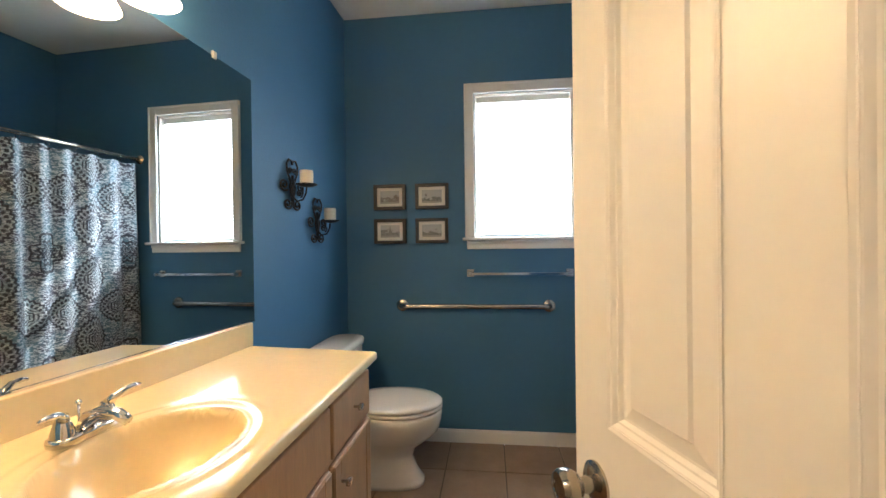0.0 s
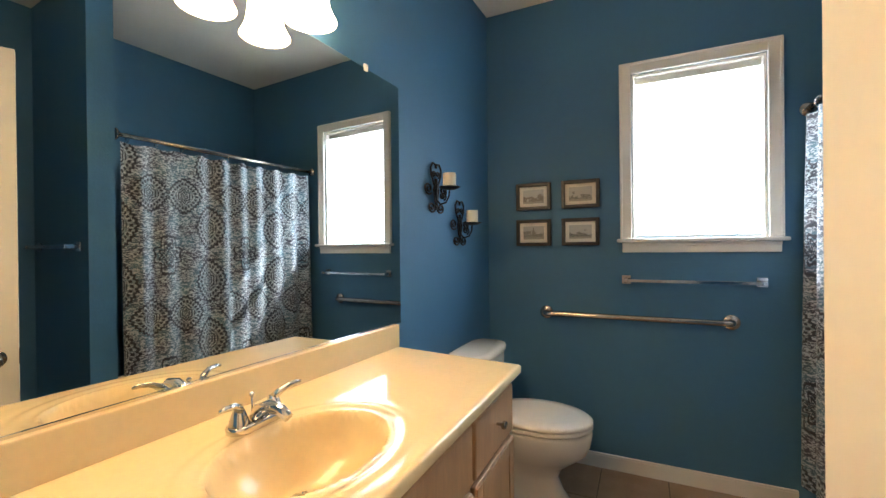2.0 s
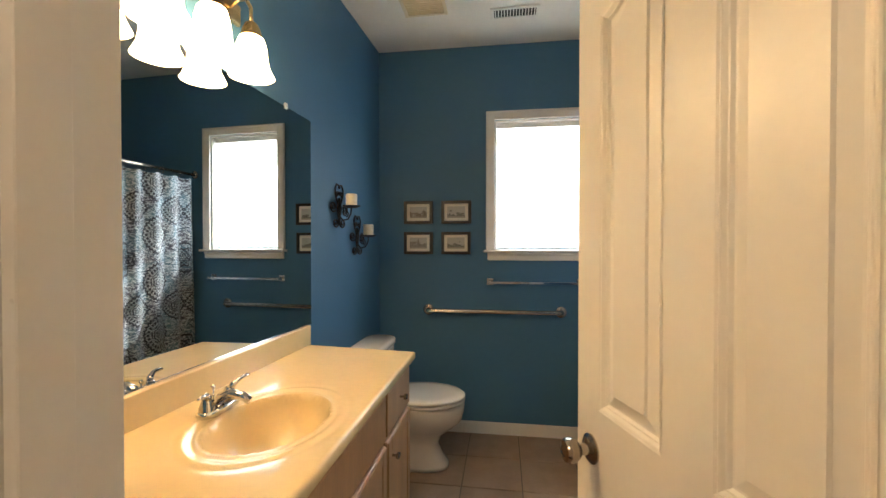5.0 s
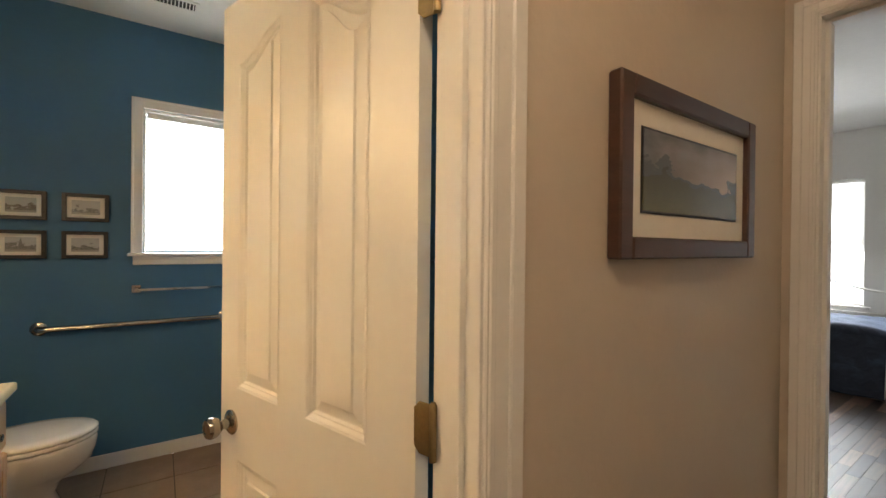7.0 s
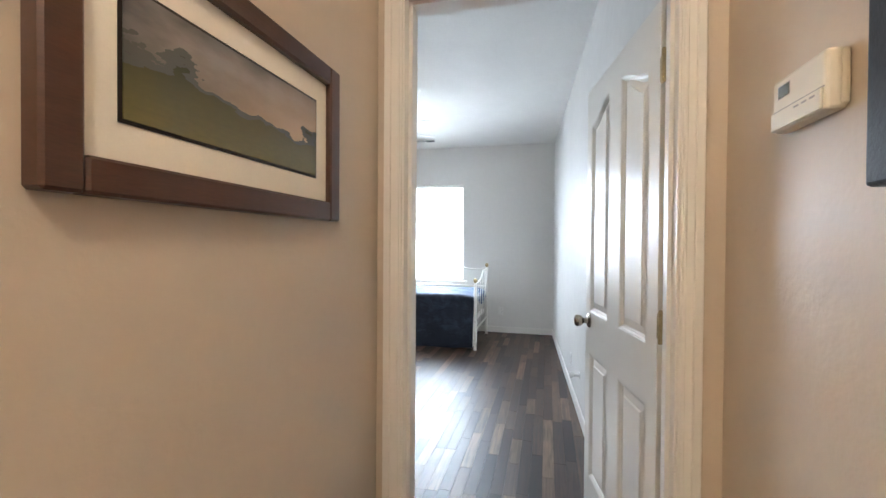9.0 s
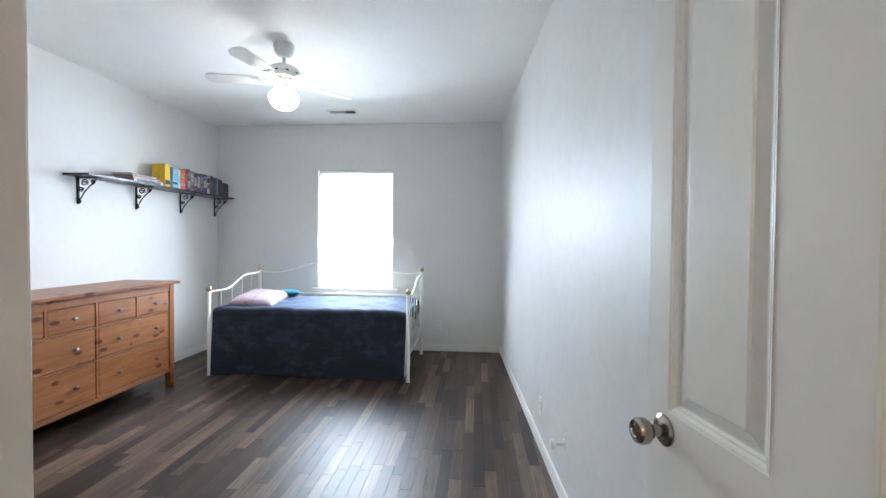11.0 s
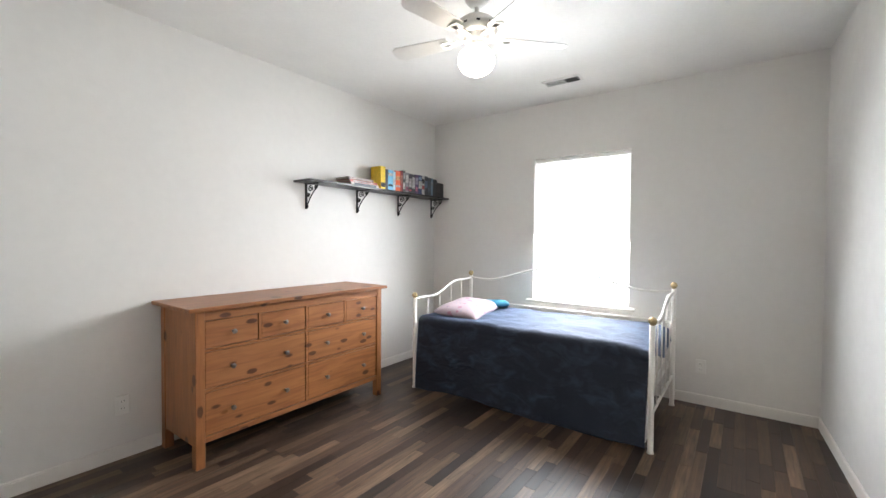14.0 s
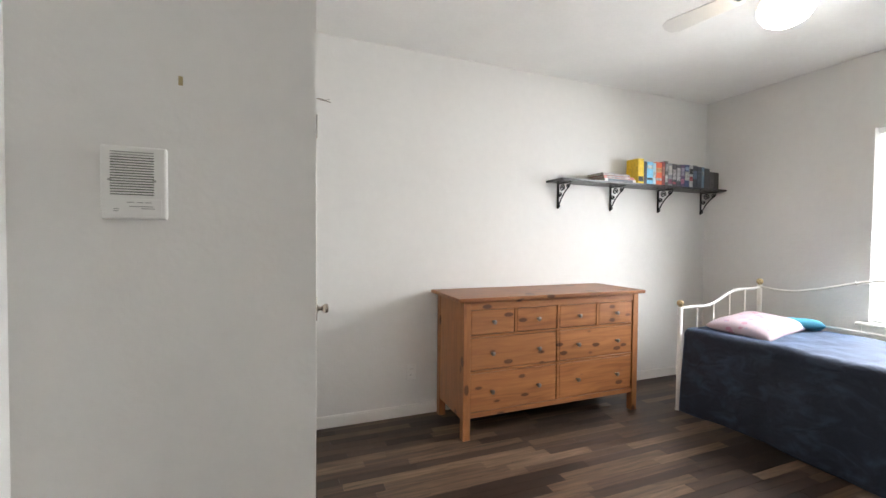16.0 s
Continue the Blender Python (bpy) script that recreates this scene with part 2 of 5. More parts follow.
# ---- more materials ----
CHROME = material("polished_chrome", (0.66, 0.66, 0.67), 0.08, 1.0, var=0.02)
NICKEL = material("brushed_nickel", (0.40, 0.36, 0.31), 0.2, 1.0, var=0.06, scale=30)
STEEL = material("brushed_stainless_steel", (0.50, 0.44, 0.38), 0.24, 1.0, var=0.08, scale=20)
BRASS = material("aged_brass", (0.48, 0.38, 0.21), 0.28, 1.0, var=0.1, scale=40)
HINGE = material("tarnished_brass_hinge", (0.34, 0.26, 0.14), 0.4, 1.0, var=0.2, scale=60)
CULTURED = material("cream_cultured_marble", (0.80, 0.65, 0.385), 0.13, var=0.035, scale=7)
CULTURED.node_tree.nodes["Principled BSDF"].inputs["Specular IOR Level"].default_value = 0.38
PORCELAIN = material("white_glazed_porcelain", (0.80, 0.77, 0.72), 0.1, var=0.02, coat=0.5)
OAK = material("light_maple_veneer", (0.54, 0.32, 0.17), 0.35, var=0.16, scale=5, stretch=(3, 3, 0.5), bump=0.06, bump_scale=60, coat=0.15)
IRON = material("black_wrought_iron", (0.015, 0.014, 0.014), 0.5, 0.4, var=0.2, scale=40, bump=0.2, bump_scale=150)
WAX = material("ivory_candle_wax", (0.80, 0.70, 0.55), 0.5, var=0.05, scale=20)
FRAME_DARK = material("dark_brown_frame_wood", (0.016, 0.011, 0.009), 0.4, var=0.2, scale=20, stretch=(1, 1, 4))
FRAME_WALNUT = material("walnut_frame_wood", (0.075, 0.032, 0.020), 0.35, var=0.25, scale=14, stretch=(0.5, 1, 4), coat=0.2)
MATBOARD = material("cream_mat_board", (0.86, 0.82, 0.73), 0.8, var=0.03, scale=30)
PLASTIC = material("white_plastic", (0.80, 0.79, 0.76), 0.35, var=0.02)
IVORY = material("ivory_plastic", (0.72, 0.66, 0.52), 0.4, var=0.03)
DARK = material("dark_slot", (0.02, 0.02, 0.02), 0.7, var=0.1)
GREYLCD = material("grey_lcd", (0.10, 0.11, 0.09), 0.25, var=0.05)
PENCIL = material("grey_print", (0.35, 0.34, 0.32), 0.6, var=0.1)
SHADE = material("lit_frosted_glass", (0.9, 0.82, 0.66), 0.4, var=0.02, emit=18.0, emit_colour=(1.0, 0.65, 0.32))
SHADE_DIM = material("dim_frosted_glass", (0.9, 0.85, 0.75), 0.4, var=0.02, emit=3.0, emit_colour=(1.0, 0.78, 0.52))
GLOBE = material("lit_opal_glass", (0.9, 0.9, 0.88), 0.3, var=0.02, emit=7.2, emit_colour=(1.0, 0.90, 0.76))
PEWTER = material("dark_pewter_knob", (0.23, 0.21, 0.20), 0.35, 1.0, var=0.1, scale=50)
BEDWHITE = material("white_enamelled_steel", (0.80, 0.78, 0.73), 0.3, var=0.03)
SHELFBLACK = material("black_stained_shelf_wood", (0.025, 0.022, 0.022), 0.28, var=0.25, scale=10, stretch=(0.4, 4, 1))
GLASS = bpy.data.materials.new("clear_window_glass")
GLASS.use_nodes = True
GLASS.node_tree.nodes["Principled BSDF"].inputs["Transmission Weight"].default_value = 1.0
GLASS.node_tree.nodes["Principled BSDF"].inputs["Roughness"].default_value = 0.02
GLASS.node_tree.nodes["Principled BSDF"].inputs["IOR"].default_value = 1.02
MIRROR = bpy.data.materials.new("silvered_mirror")
MIRROR.use_nodes = True
for key, value in (("Base Color", (0.68, 0.71, 0.70, 1)), ("Metallic", 1.0), ("Roughness", 0.0)):
    MIRROR.node_tree.nodes["Principled BSDF"].inputs[key].default_value = value


def nodes_of(m):
    m.use_nodes = True
    n, l = m.node_tree.nodes, m.node_tree.links

    def make(kind, **values):
        q = n.new(kind)
        for key, value in values.items():
            if key == "operation":
                q.operation = value
            else:
                q.inputs[int(key[1:])].default_value = value
        return q

    def calc(op, a, b=0.0, c=0.0):
        q = n.new("ShaderNodeMath")
        q.operation = op
        for k, v in enumerate((a, b, c)):
            if isinstance(v, (int, float)):
                q.inputs[k].default_value = v
            else:
                l.new(v, q.inputs[k])
        return q.outputs[0]

    def blend(fac, a, b):
        q = n.new("ShaderNodeMix")
        q.data_type = "RGBA"
        for k, v in ((0, fac), (6, a), (7, b)):
            if isinstance(v, (int, float)):
                q.inputs[k].default_value = v
            elif isinstance(v, tuple):
                q.inputs[k].default_value = (*v, 1)
            else:
                l.new(v, q.inputs[k])
        return q.outputs[2]

    return n, l, make, calc, blend, n["Principled BSDF"]


def glow(name, colour, strength):
    m = bpy.data.materials.new(name)
    m.use_nodes = True
    b = m.node_tree.nodes["Principled BSDF"]
    b.inputs["Base Color"].default_value = (0, 0, 0, 1)
    b.inputs["Emission Color"].default_value, b.inputs["Emission Strength"].default_value = (*colour, 1), strength
    return m


def slat_material(name):
    m = bpy.data.materials.new(name)
    n, l, make, calc, blend, b = nodes_of(m)
    b.inputs["Base Color"].default_value, b.inputs["Roughness"].default_value = (0.85, 0.85, 0.83, 1), 0.4
    t, mix = n.new("ShaderNodeBsdfTranslucent"), n.new("ShaderNodeMixShader")
    t.inputs[0].default_value, mix.inputs[0].default_value = (0.85, 0.85, 0.82, 1), 0.45
    l.new(b.outputs[0], mix.inputs[1]), l.new(t.outputs[0], mix.inputs[2]), l.new(mix.outputs[0], n["Material Output"].inputs[0])
    return m


SLAT = slat_material("white_vinyl_blind_slat")


def plank_material():
    """Strips in many browns and greys: tone by object and by island, grain along x."""
    m = bpy.data.materials.new("multi_tone_plank_wood")
    n, l, make, calc, blend, b = nodes_of(m)
    info, geo, co = n.new("ShaderNodeObjectInfo"), n.new("ShaderNodeNewGeometry"), n.new("ShaderNodeTexCoord")
    rnd = calc("FRACT", calc("ADD", info.outputs["Random"], geo.outputs["Random Per Island"]))
    ramp = n.new("ShaderNodeValToRGB")
    ramp.color_ramp.interpolation = "CONSTANT"
    tones = ((0.0, (0.032, 0.019, 0.013)), (0.18, (0.072, 0.043, 0.029)), (0.36, (0.105, 0.067, 0.046)), (0.52, (0.050, 0.031, 0.022)), (0.66, (0.150, 0.100, 0.069)), (0.80, (0.085, 0.054, 0.037)), (0.90, (0.215, 0.150, 0.105)))
    el = ramp.color_ramp.elements
    el[0].color, el[1].position, el[1].color = (*tones[0][1], 1), tones[1][0], (*tones[1][1], 1)
    for p, c in tones[2:]:
        el.new(p).color = (c[0] * 1.08, c[1], c[2] * 0.92, 1)
    l.new(rnd, ramp.inputs[0])
    shift = n.new("ShaderNodeVectorMath")
    shift.operation = "ADD"
    wide = n.new("ShaderNodeMapping")
    wide.inputs["Scale"].default_value = (2.2, 34, 8)
    l.new(geo.outputs["Position"], shift.inputs[0])
    comb = n.new("ShaderNodeCombineXYZ")
    l.new(calc("MULTIPLY", rnd, 17.0), comb.inputs[0])
    l.new(comb.outputs[0], shift.inputs[1]), l.new(shift.outputs[0], wide.inputs[0])
    grain, spot = n.new("ShaderNodeTexNoise"), n.new("ShaderNodeTexNoise")
    grain.inputs["Scale"].default_value, grain.inputs["Detail"].default_value, grain.inputs["Distortion"].default_value = 1.6, 8, 0.8
    spot.inputs["Scale"].default_value = 5
    l.new(wide.outputs[0], grain.inputs["Vector"]), l.new(geo.outputs["Position"], spot.inputs["Vector"])
    f = calc("ADD", calc("MULTIPLY", calc("SUBTRACT", grain.outputs["Fac"], 0.2), 2.3), calc("MULTIPLY", spot.outputs["Fac"], 0.6))
    f = calc("MULTIPLY", f, 0.70)
    mul = n.new("ShaderNodeVectorMath")
    mul.operation = "SCALE"
    l.new(ramp.outputs[0], mul.inputs[0]), l.new(f, mul.inputs["Scale"])
    l.new(mul.outputs[0], b.inputs["Base Color"])
    l.new(calc("ADD", calc("MULTIPLY", grain.outputs["Fac"], 0.2), 0.33), b.inputs["Roughness"])
    bn = n.new("ShaderNodeBump")
    bn.inputs["Strength"].default_value, bn.inputs["Distance"].default_value = 0.15, 0.002
    l.new(grain.outputs["Fac"], bn.inputs["Height"]), l.new(bn.outputs[0], b.inputs["Normal"])
    return m


def tile_material():
    m = bpy.data.materials.new("brown_glazed_floor_tile")
    n, l, make, calc, blend, b = nodes_of(m)
    info, geo = n.new("ShaderNodeObjectInfo"), n.new("ShaderNodeNewGeometry")
    cloud, fine = n.new("ShaderNodeTexNoise"), n.new("ShaderNodeTexNoise")
    cloud.inputs["Scale"].default_value, cloud.inputs["Detail"].default_value = 7, 8
    fine.inputs["Scale"].default_value = 60
    for q in (cloud, fine):
        l.new(geo.outputs["Position"], q.inputs["Vector"])
    fac = calc("ADD", calc("MULTIPLY", cloud.outputs["Fac"], 0.8), calc("MULTIPLY", info.outputs["Random"], 0.3))
    base = blend(fac, (0.20, 0.13, 0.085), (0.52, 0.36, 0.245))
    l.new(blend(calc("MULTIPLY", fine.outputs["Fac"], 0.25), base, (0.16, 0.12, 0.09)), b.inputs["Base Color"])
    l.new(calc("ADD", calc("MULTIPLY", fine.outputs["Fac"], 0.2), 0.25), b.inputs["Roughness"])
    return m


def pine_material(name, turn):
    """Stained pine with grain along x (turn 0) or z (turn 1) and dark knots."""
    m = bpy.data.materials.new(name)
    n, l, make, calc, blend, b = nodes_of(m)
    geo, info = n.new("ShaderNodeNewGeometry"), n.new("ShaderNodeObjectInfo")
    mp, grain, knots = n.new("ShaderNodeMapping"), n.new("ShaderNodeTexNoise"), n.new("ShaderNodeTexVoronoi")
    mp.inputs["Scale"].default_value = (14, 14, 1.2) if turn else (1.2, 14, 14)
    l.new(geo.outputs["Position"], mp.inputs[0]), l.new(mp.outputs[0], grain.inputs["Vector"])
    grain.inputs["Scale"].default_value, grain.inputs["Detail"].default_value, grain.inputs["Distortion"].default_value = 2.2, 5, 1.2
    km = n.new("ShaderNodeMapping")
    km.inputs["Scale"].default_value = (7, 5, 3.4) if turn else (3.8, 3.2, 8.2)
    km.inputs["Location"].default_value = (0.3, 0.1, 0.55)
    l.new(geo.outputs["Position"], km.inputs[0]), l.new(km.outputs[0], knots.inputs["Vector"])
    knots.inputs["Scale"].default_value = 1.5
    tone = n.new("ShaderNodeMapRange")
    tone.inputs["From Min"].default_value, tone.inputs["From Max"].default_value = 0.33, 0.68
    l.new(grain.outputs["Fac"], tone.inputs["Value"])
    wood = blend(tone.outputs[0], (0.37, 0.146, 0.049), (0.21, 0.074, 0.025))
    wood = blend(calc("MULTIPLY", info.outputs["Random"], 0.35), wood, (0.36, 0.158, 0.062))
    dark = n.new("ShaderNodeMapRange")
    dark.inputs["From Min"].default_value, dark.inputs["From Max"].default_value = 0.225, 0.155
    l.new(calc("ADD", knots.outputs["Distance"], calc("MULTIPLY", calc("SUBTRACT", grain.outputs["Fac"], 0.5), 0.22)), dark.inputs["Value"])
    l.new(blend(calc("MULTIPLY", dark.outputs[0], 0.9), wood, (0.060, 0.016, 0.007)), b.inputs["Base Color"])
    b.inputs["Roughness"].default_value = 0.38
    bn = n.new("ShaderNodeBump")
    bn.inputs["Strength"].default_value, bn.inputs["Distance"].default_value = 0.08, 0.002
    l.new(grain.outputs["Fac"], bn.inputs["Height"]), l.new(bn.outputs[0], b.inputs["Normal"])
    return m


PLANK, TILE = plank_material(), tile_material()
PINE_X, PINE_Z = pine_material("stained_pine_long_grain", 0), pine_material("stained_pine_upright_grain", 1)


def curtain_material():
    """Speckled grey, white and teal cloth with dark beaded medallions in a mirrored lattice."""
    m = bpy.data.materials.new("medallion_print_fabric")
    n, l, make, calc, blend, b = nodes_of(m)
    uv = n.new("ShaderNodeUVMap")
    sep = n.new("ShaderNodeSeparateXYZ")
    l.new(uv.outputs[0], sep.inputs[0])
    u, v = calc("PINGPONG", calc("ADD", sep.outputs[0], 0.02), 0.31), calc("PINGPONG", calc("ADD", sep.outputs[1], -0.16), 0.36)
    patch, speck = n.new("ShaderNodeTexNoise"), n.new("ShaderNodeTexNoise")
    mp = n.new("ShaderNodeMapping")
    mp.inputs["Scale"].default_value = (40, 110, 1)
    l.new(uv.outputs[0], mp.inputs[0]), l.new(mp.outputs[0], speck.inputs["Vector"])
    speck.inputs["Scale"].default_value, speck.inputs["Detail"].default_value, speck.inputs["Distortion"].default_value = 1.0, 3, 1.4
    patch.inputs["Scale"].default_value = 7
    l.new(uv.outputs[0], patch.inputs["Vector"])
    hard = n.new("ShaderNodeMapRange")
    hard.inputs["From Min"].default_value, hard.inputs["From Max"].default_value = 0.50, 0.55
    l.new(speck.outputs["Fac"], hard.inputs["Value"])
    tealness = n.new("ShaderNodeMapRange")
    tealness.inputs["From Min"].default_value, tealness.inputs["From Max"].default_value = 0.42, 0.62
    l.new(patch.outputs["Fac"], tealness.inputs["Value"])
    ground = blend(hard.outputs[0], blend(tealness.outputs[0], (0.060, 0.060, 0.090), (0.10, 0.19, 0.25)), (0.55, 0.60, 0.67))

    def ring(cu, cv, ru, rv, point):
        du, dv = calc("DIVIDE", calc("SUBTRACT", u, cu), ru), calc("DIVIDE", calc("SUBTRACT", v, cv), rv)
        oval = calc("SQRT", calc("ADD", calc("MULTIPLY", du, du), calc("MULTIPLY", dv, dv)))
        lozenge = calc("ADD", calc("ABSOLUTE", du), calc("ABSOLUTE", dv))
        d = calc("ADD", calc("MULTIPLY", oval, 1 - point), calc("MULTIPLY", lozenge, point))
        a = calc("ARCTAN2", dv, du)
        bead = calc("MULTIPLY", calc("COSINE", calc("MULTIPLY", a, 26.0)), 0.5)
        outer = calc("LESS_THAN", calc("ABSOLUTE", calc("SUBTRACT", d, calc("ADD", 1.0, calc("MULTIPLY", bead, 0.10)))), 0.072)
        mid = calc("MULTIPLY", calc("LESS_THAN", calc("ABSOLUTE", calc("SUBTRACT", d, 0.74)), 0.085), calc("GREATER_THAN", calc("COSINE", calc("MULTIPLY", a, 22.0)), -0.35))
        core = calc("MULTIPLY", calc("LESS_THAN", d, 0.55), calc("GREATER_THAN", calc("SINE", calc("ADD", calc("MULTIPLY", d, 38.0), calc("MULTIPLY", calc("COSINE", calc("MULTIPLY", a, 6.0)), 1.6))), 0.15))
        inside = calc("LESS_THAN", d, 1.0)
        return calc("MAXIMUM", outer, calc("MAXIMUM", mid, core)), inside

    r1, i1 = ring(0.0, 0.190, 0.108, 0.135, 0.30)
    r2, i2 = ring(0.192, 0.0, 0.120, 0.105, 0.45)
    cu, cv = calc("SUBTRACT", 0.31, u), calc("SUBTRACT", 0.36, v)
    petal = calc("MULTIPLY", calc("COSINE", calc("MULTIPLY", calc("ARCTAN2", cv, cu), 8.0)), 0.16)
    dia = calc("ADD", calc("ADD", calc("DIVIDE", cu, 0.10), calc("DIVIDE", cv, 0.14)), petal)
    star = calc("MAXIMUM", calc("LESS_THAN", calc("ABSOLUTE", calc("SUBTRACT", dia, 1.0)), 0.07),
                calc("MULTIPLY", calc("LESS_THAN", dia, 0.72), calc("GREATER_THAN", calc("SINE", calc("MULTIPLY", dia, 24.0)), -0.35)))
    inside = calc("MAXIMUM", i1, i2)
    pale = blend(calc("MULTIPLY", inside, 0.30), ground, (0.50, 0.53, 0.56))
    ink = calc("MAXIMUM", calc("MAXIMUM", r1, r2), star)
    l.new(blend(calc("MULTIPLY", ink, 0.93), pale, (0.012, 0.014, 0.030)), b.inputs["Base Color"])
    b.inputs["Roughness"].default_value = 0.55
    b.inputs["Sheen Weight"].default_value = 0.2
    return m


CURTAIN = curtain_material()


def scene_print(name, kind):
    """A small printed or painted view in flat colour: sky over land, with darker masses."""
    m = bpy.data.materials.new(name)
    n, l, make, calc, blend, b = nodes_of(m)
    co = n.new("ShaderNodeTexCoord")
    sep = n.new("ShaderNodeSeparateXYZ")
    l.new(co.outputs["Generated"], sep.inputs[0])
    u, v = sep.outputs[0], sep.outputs[2]
    big, fine = n.new("ShaderNodeTexNoise"), n.new("ShaderNodeTexNoise")
    mp = n.new("ShaderNodeMapping")
    mp.inputs["Location"].default_value = (kind * 3.7, kind * 1.3, 0)
    mp.inputs["Scale"].default_value = (1, 0, 1)
    l.new(co.outputs["Generated"], mp.inputs[0])
    for q, sc in ((big, 3.2), (fine, 24)):
        q.inputs["Scale"].default_value, q.inputs["Detail"].default_value = sc, 6
        l.new(mp.outputs[0], q.inputs["Vector"])
    if kind == 0:
        cloud = n.new("ShaderNodeMapRange")
        cloud.inputs["From Min"].default_value, cloud.inputs["From Max"].default_value = 0.35, 0.65
        l.new(big.outputs["Fac"], cloud.inputs["Value"])
        warm = calc("MULTIPLY", calc("MULTIPLY", u, calc("SUBTRACT", 1.15, v)), 1.7)
        sky_c = blend(warm, blend(cloud.outputs[0], (0.05, 0.055, 0.065), (0.22, 0.21, 0.21)), (0.55, 0.40, 0.27))
        hill = calc("ADD", 0.60, calc("MULTIPLY", calc("SUBTRACT", big.outputs["Fac"], 0.55), 1.1))
        hill = calc("SUBTRACT", hill, calc("MULTIPLY", u, 0.13))
        land = blend(calc("SUBTRACT", 1.0, calc("MULTIPLY", v, 1.6)), (0.022, 0.032, 0.018), (0.19, 0.165, 0.05))
        land = blend(calc("MULTIPLY", fine.outputs["Fac"], 0.5), land, (0.05, 0.06, 0.025))
        far = blend(calc("LESS_THAN", v, calc("ADD", hill, 0.08)), sky_c, (0.085, 0.095, 0.09))
        out = blend(calc("LESS_THAN", v, hill), far, land)
    else:
        top = calc("ADD", 0.42, calc("MULTIPLY", calc("SUBTRACT", big.outputs["Fac"], 0.5), 1.7))
        sky_c = blend(big.outputs["Fac"], (0.62, 0.60, 0.54), (0.44, 0.45, 0.44))
        tone = n.new("ShaderNodeMapRange")
        tone.inputs["From Min"].default_value, tone.inputs["From Max"].default_value = 0.4, 0.6
        l.new(fine.outputs["Fac"], tone.inputs["Value"])
        town = blend(tone.outputs[0], ((0.06, 0.06, 0.055), (0.10, 0.05, 0.03), (0.05, 0.055, 0.05), (0.16, 0.15, 0.13))[kind % 4], (0.36, 0.34, 0.29))
        spire = calc("LESS_THAN", calc("ADD", calc("MULTIPLY", calc("ABSOLUTE", calc("SUBTRACT", u, 0.5)), 7.0), v), 0.98 if kind == 3 else 0.2)
        out = blend(calc("MAXIMUM", calc("LESS_THAN", v, top), spire), sky_c, town)
        out = blend(calc("LESS_THAN", v, 0.14), out, (0.40, 0.37, 0.30))
    l.new(out, b.inputs["Base Color"])
    b.inputs["Roughness"].default_value = 0.5
    b.inputs["Coat Weight"].default_value, b.inputs["Coat Roughness"].default_value = (0.9 if kind == 0 else 0.5), 0.03
    return m


PRINTS = [scene_print(f"{q}_print", k) for k, q in enumerate(("landscape", "courtyard", "palace", "church", "street"))]

# ---- windows ----


def blind(name, label, across, at, z0, z1, along, group):
    """Slatted blind; across (a0, a1) lies along x or y, at is its depth."""
    b = thing(name, label, "blind", group=group)
    put = (lambda a0, a1, d0, d1, q0, q1: (a0, a1, d0, d1, q0, q1)) if along == "x" else (lambda a0, a1, d0, d1, q0, q1: (d0, d1, a0, a1, q0, q1))
    a0, a1 = across
    block("headrail", PLASTIC, b, put(a0, a1, at - 0.016, at + 0.016, z1 - 0.035, z1), bevel=0.002)
    block("bottom_rail", PLASTIC, b, put(a0, a1, at - 0.013, at + 0.013, z0 + 0.004, z0 + 0.02), bevel=0.003)
    bm = bmesh.new()
    w, c = (a1 - a0) / 2 - 0.004, math.radians(-51 if along == "x" else -60)
    for s0, s1 in ((-0.0125, 0.0), (0.0, 0.0125)):
        pts = [(q * math.cos(c), q * math.sin(c) + 0.0015 * (1 - abs(q) / 0.0125)) for q in (s0, s1)]
        four = [(-w, *pts[0]), (w, *pts[0]), (w, *pts[1]), (-w, *pts[1])]
        bm.faces.new([bm.verts.new((p[0], -p[1], p[2]) if along == "x" else (-p[1], p[0], p[2])) for p in four])
    bmesh.ops.remove_doubles(bm, verts=bm.verts, dist=1e-5)
    me = mesh_of("slat", bm, SLAT)
    z = z0 + 0.036
    while z < z1 - 0.045:
        ob = new("slat", me)
        ob.parent = b
        ob.location = ((a0 + a1) / 2, at, z) if along == "x" else (at, (a0 + a1) / 2, z)
        z += 0.0225
    for q in (0.18, 0.82):
        a = a0 + q * (a1 - a0)
        bar("ladder_cord", PLASTIC, b, [(a, at - 0.013, z0 + 0.01), (a, at - 0.013, z1 - 0.03)] if along == "x" else [(at - 0.013, a, z0 + 0.01), (at - 0.013, a, z1 - 0.03)], 0.0009, 5)
    return b


w1 = thing("window_1", "white-trimmed bathroom window in the blue wall", "window", kind="structure")
CW = 0.062
block("window_trim", TRIM, w1, (WX0 - CW, WX0 - 0.002, BY1 - 0.020, BY1 - 0.001, WZ0 - 0.0, WZ1 + CW), (WX1 + 0.002, WX1 + CW, BY1 - 0.020, BY1 - 0.001, WZ0, WZ1 + CW), (WX0 - 0.002, WX1 + 0.002, BY1 - 0.020, BY1 - 0.001, WZ1 + 0.002, WZ1 + CW),
      (WX0 - CW, WX0 - CW + 0.014, BY1 - 0.027, BY1 - 0.019, WZ0, WZ1 + CW), (WX1 + CW - 0.014, WX1 + CW, BY1 - 0.027, BY1 - 0.019, WZ0, WZ1 + CW), (WX0 - CW, WX1 + CW, BY1 - 0.027, BY1 - 0.019, WZ1 + CW - 0.014, WZ1 + CW), bevel=0.003)
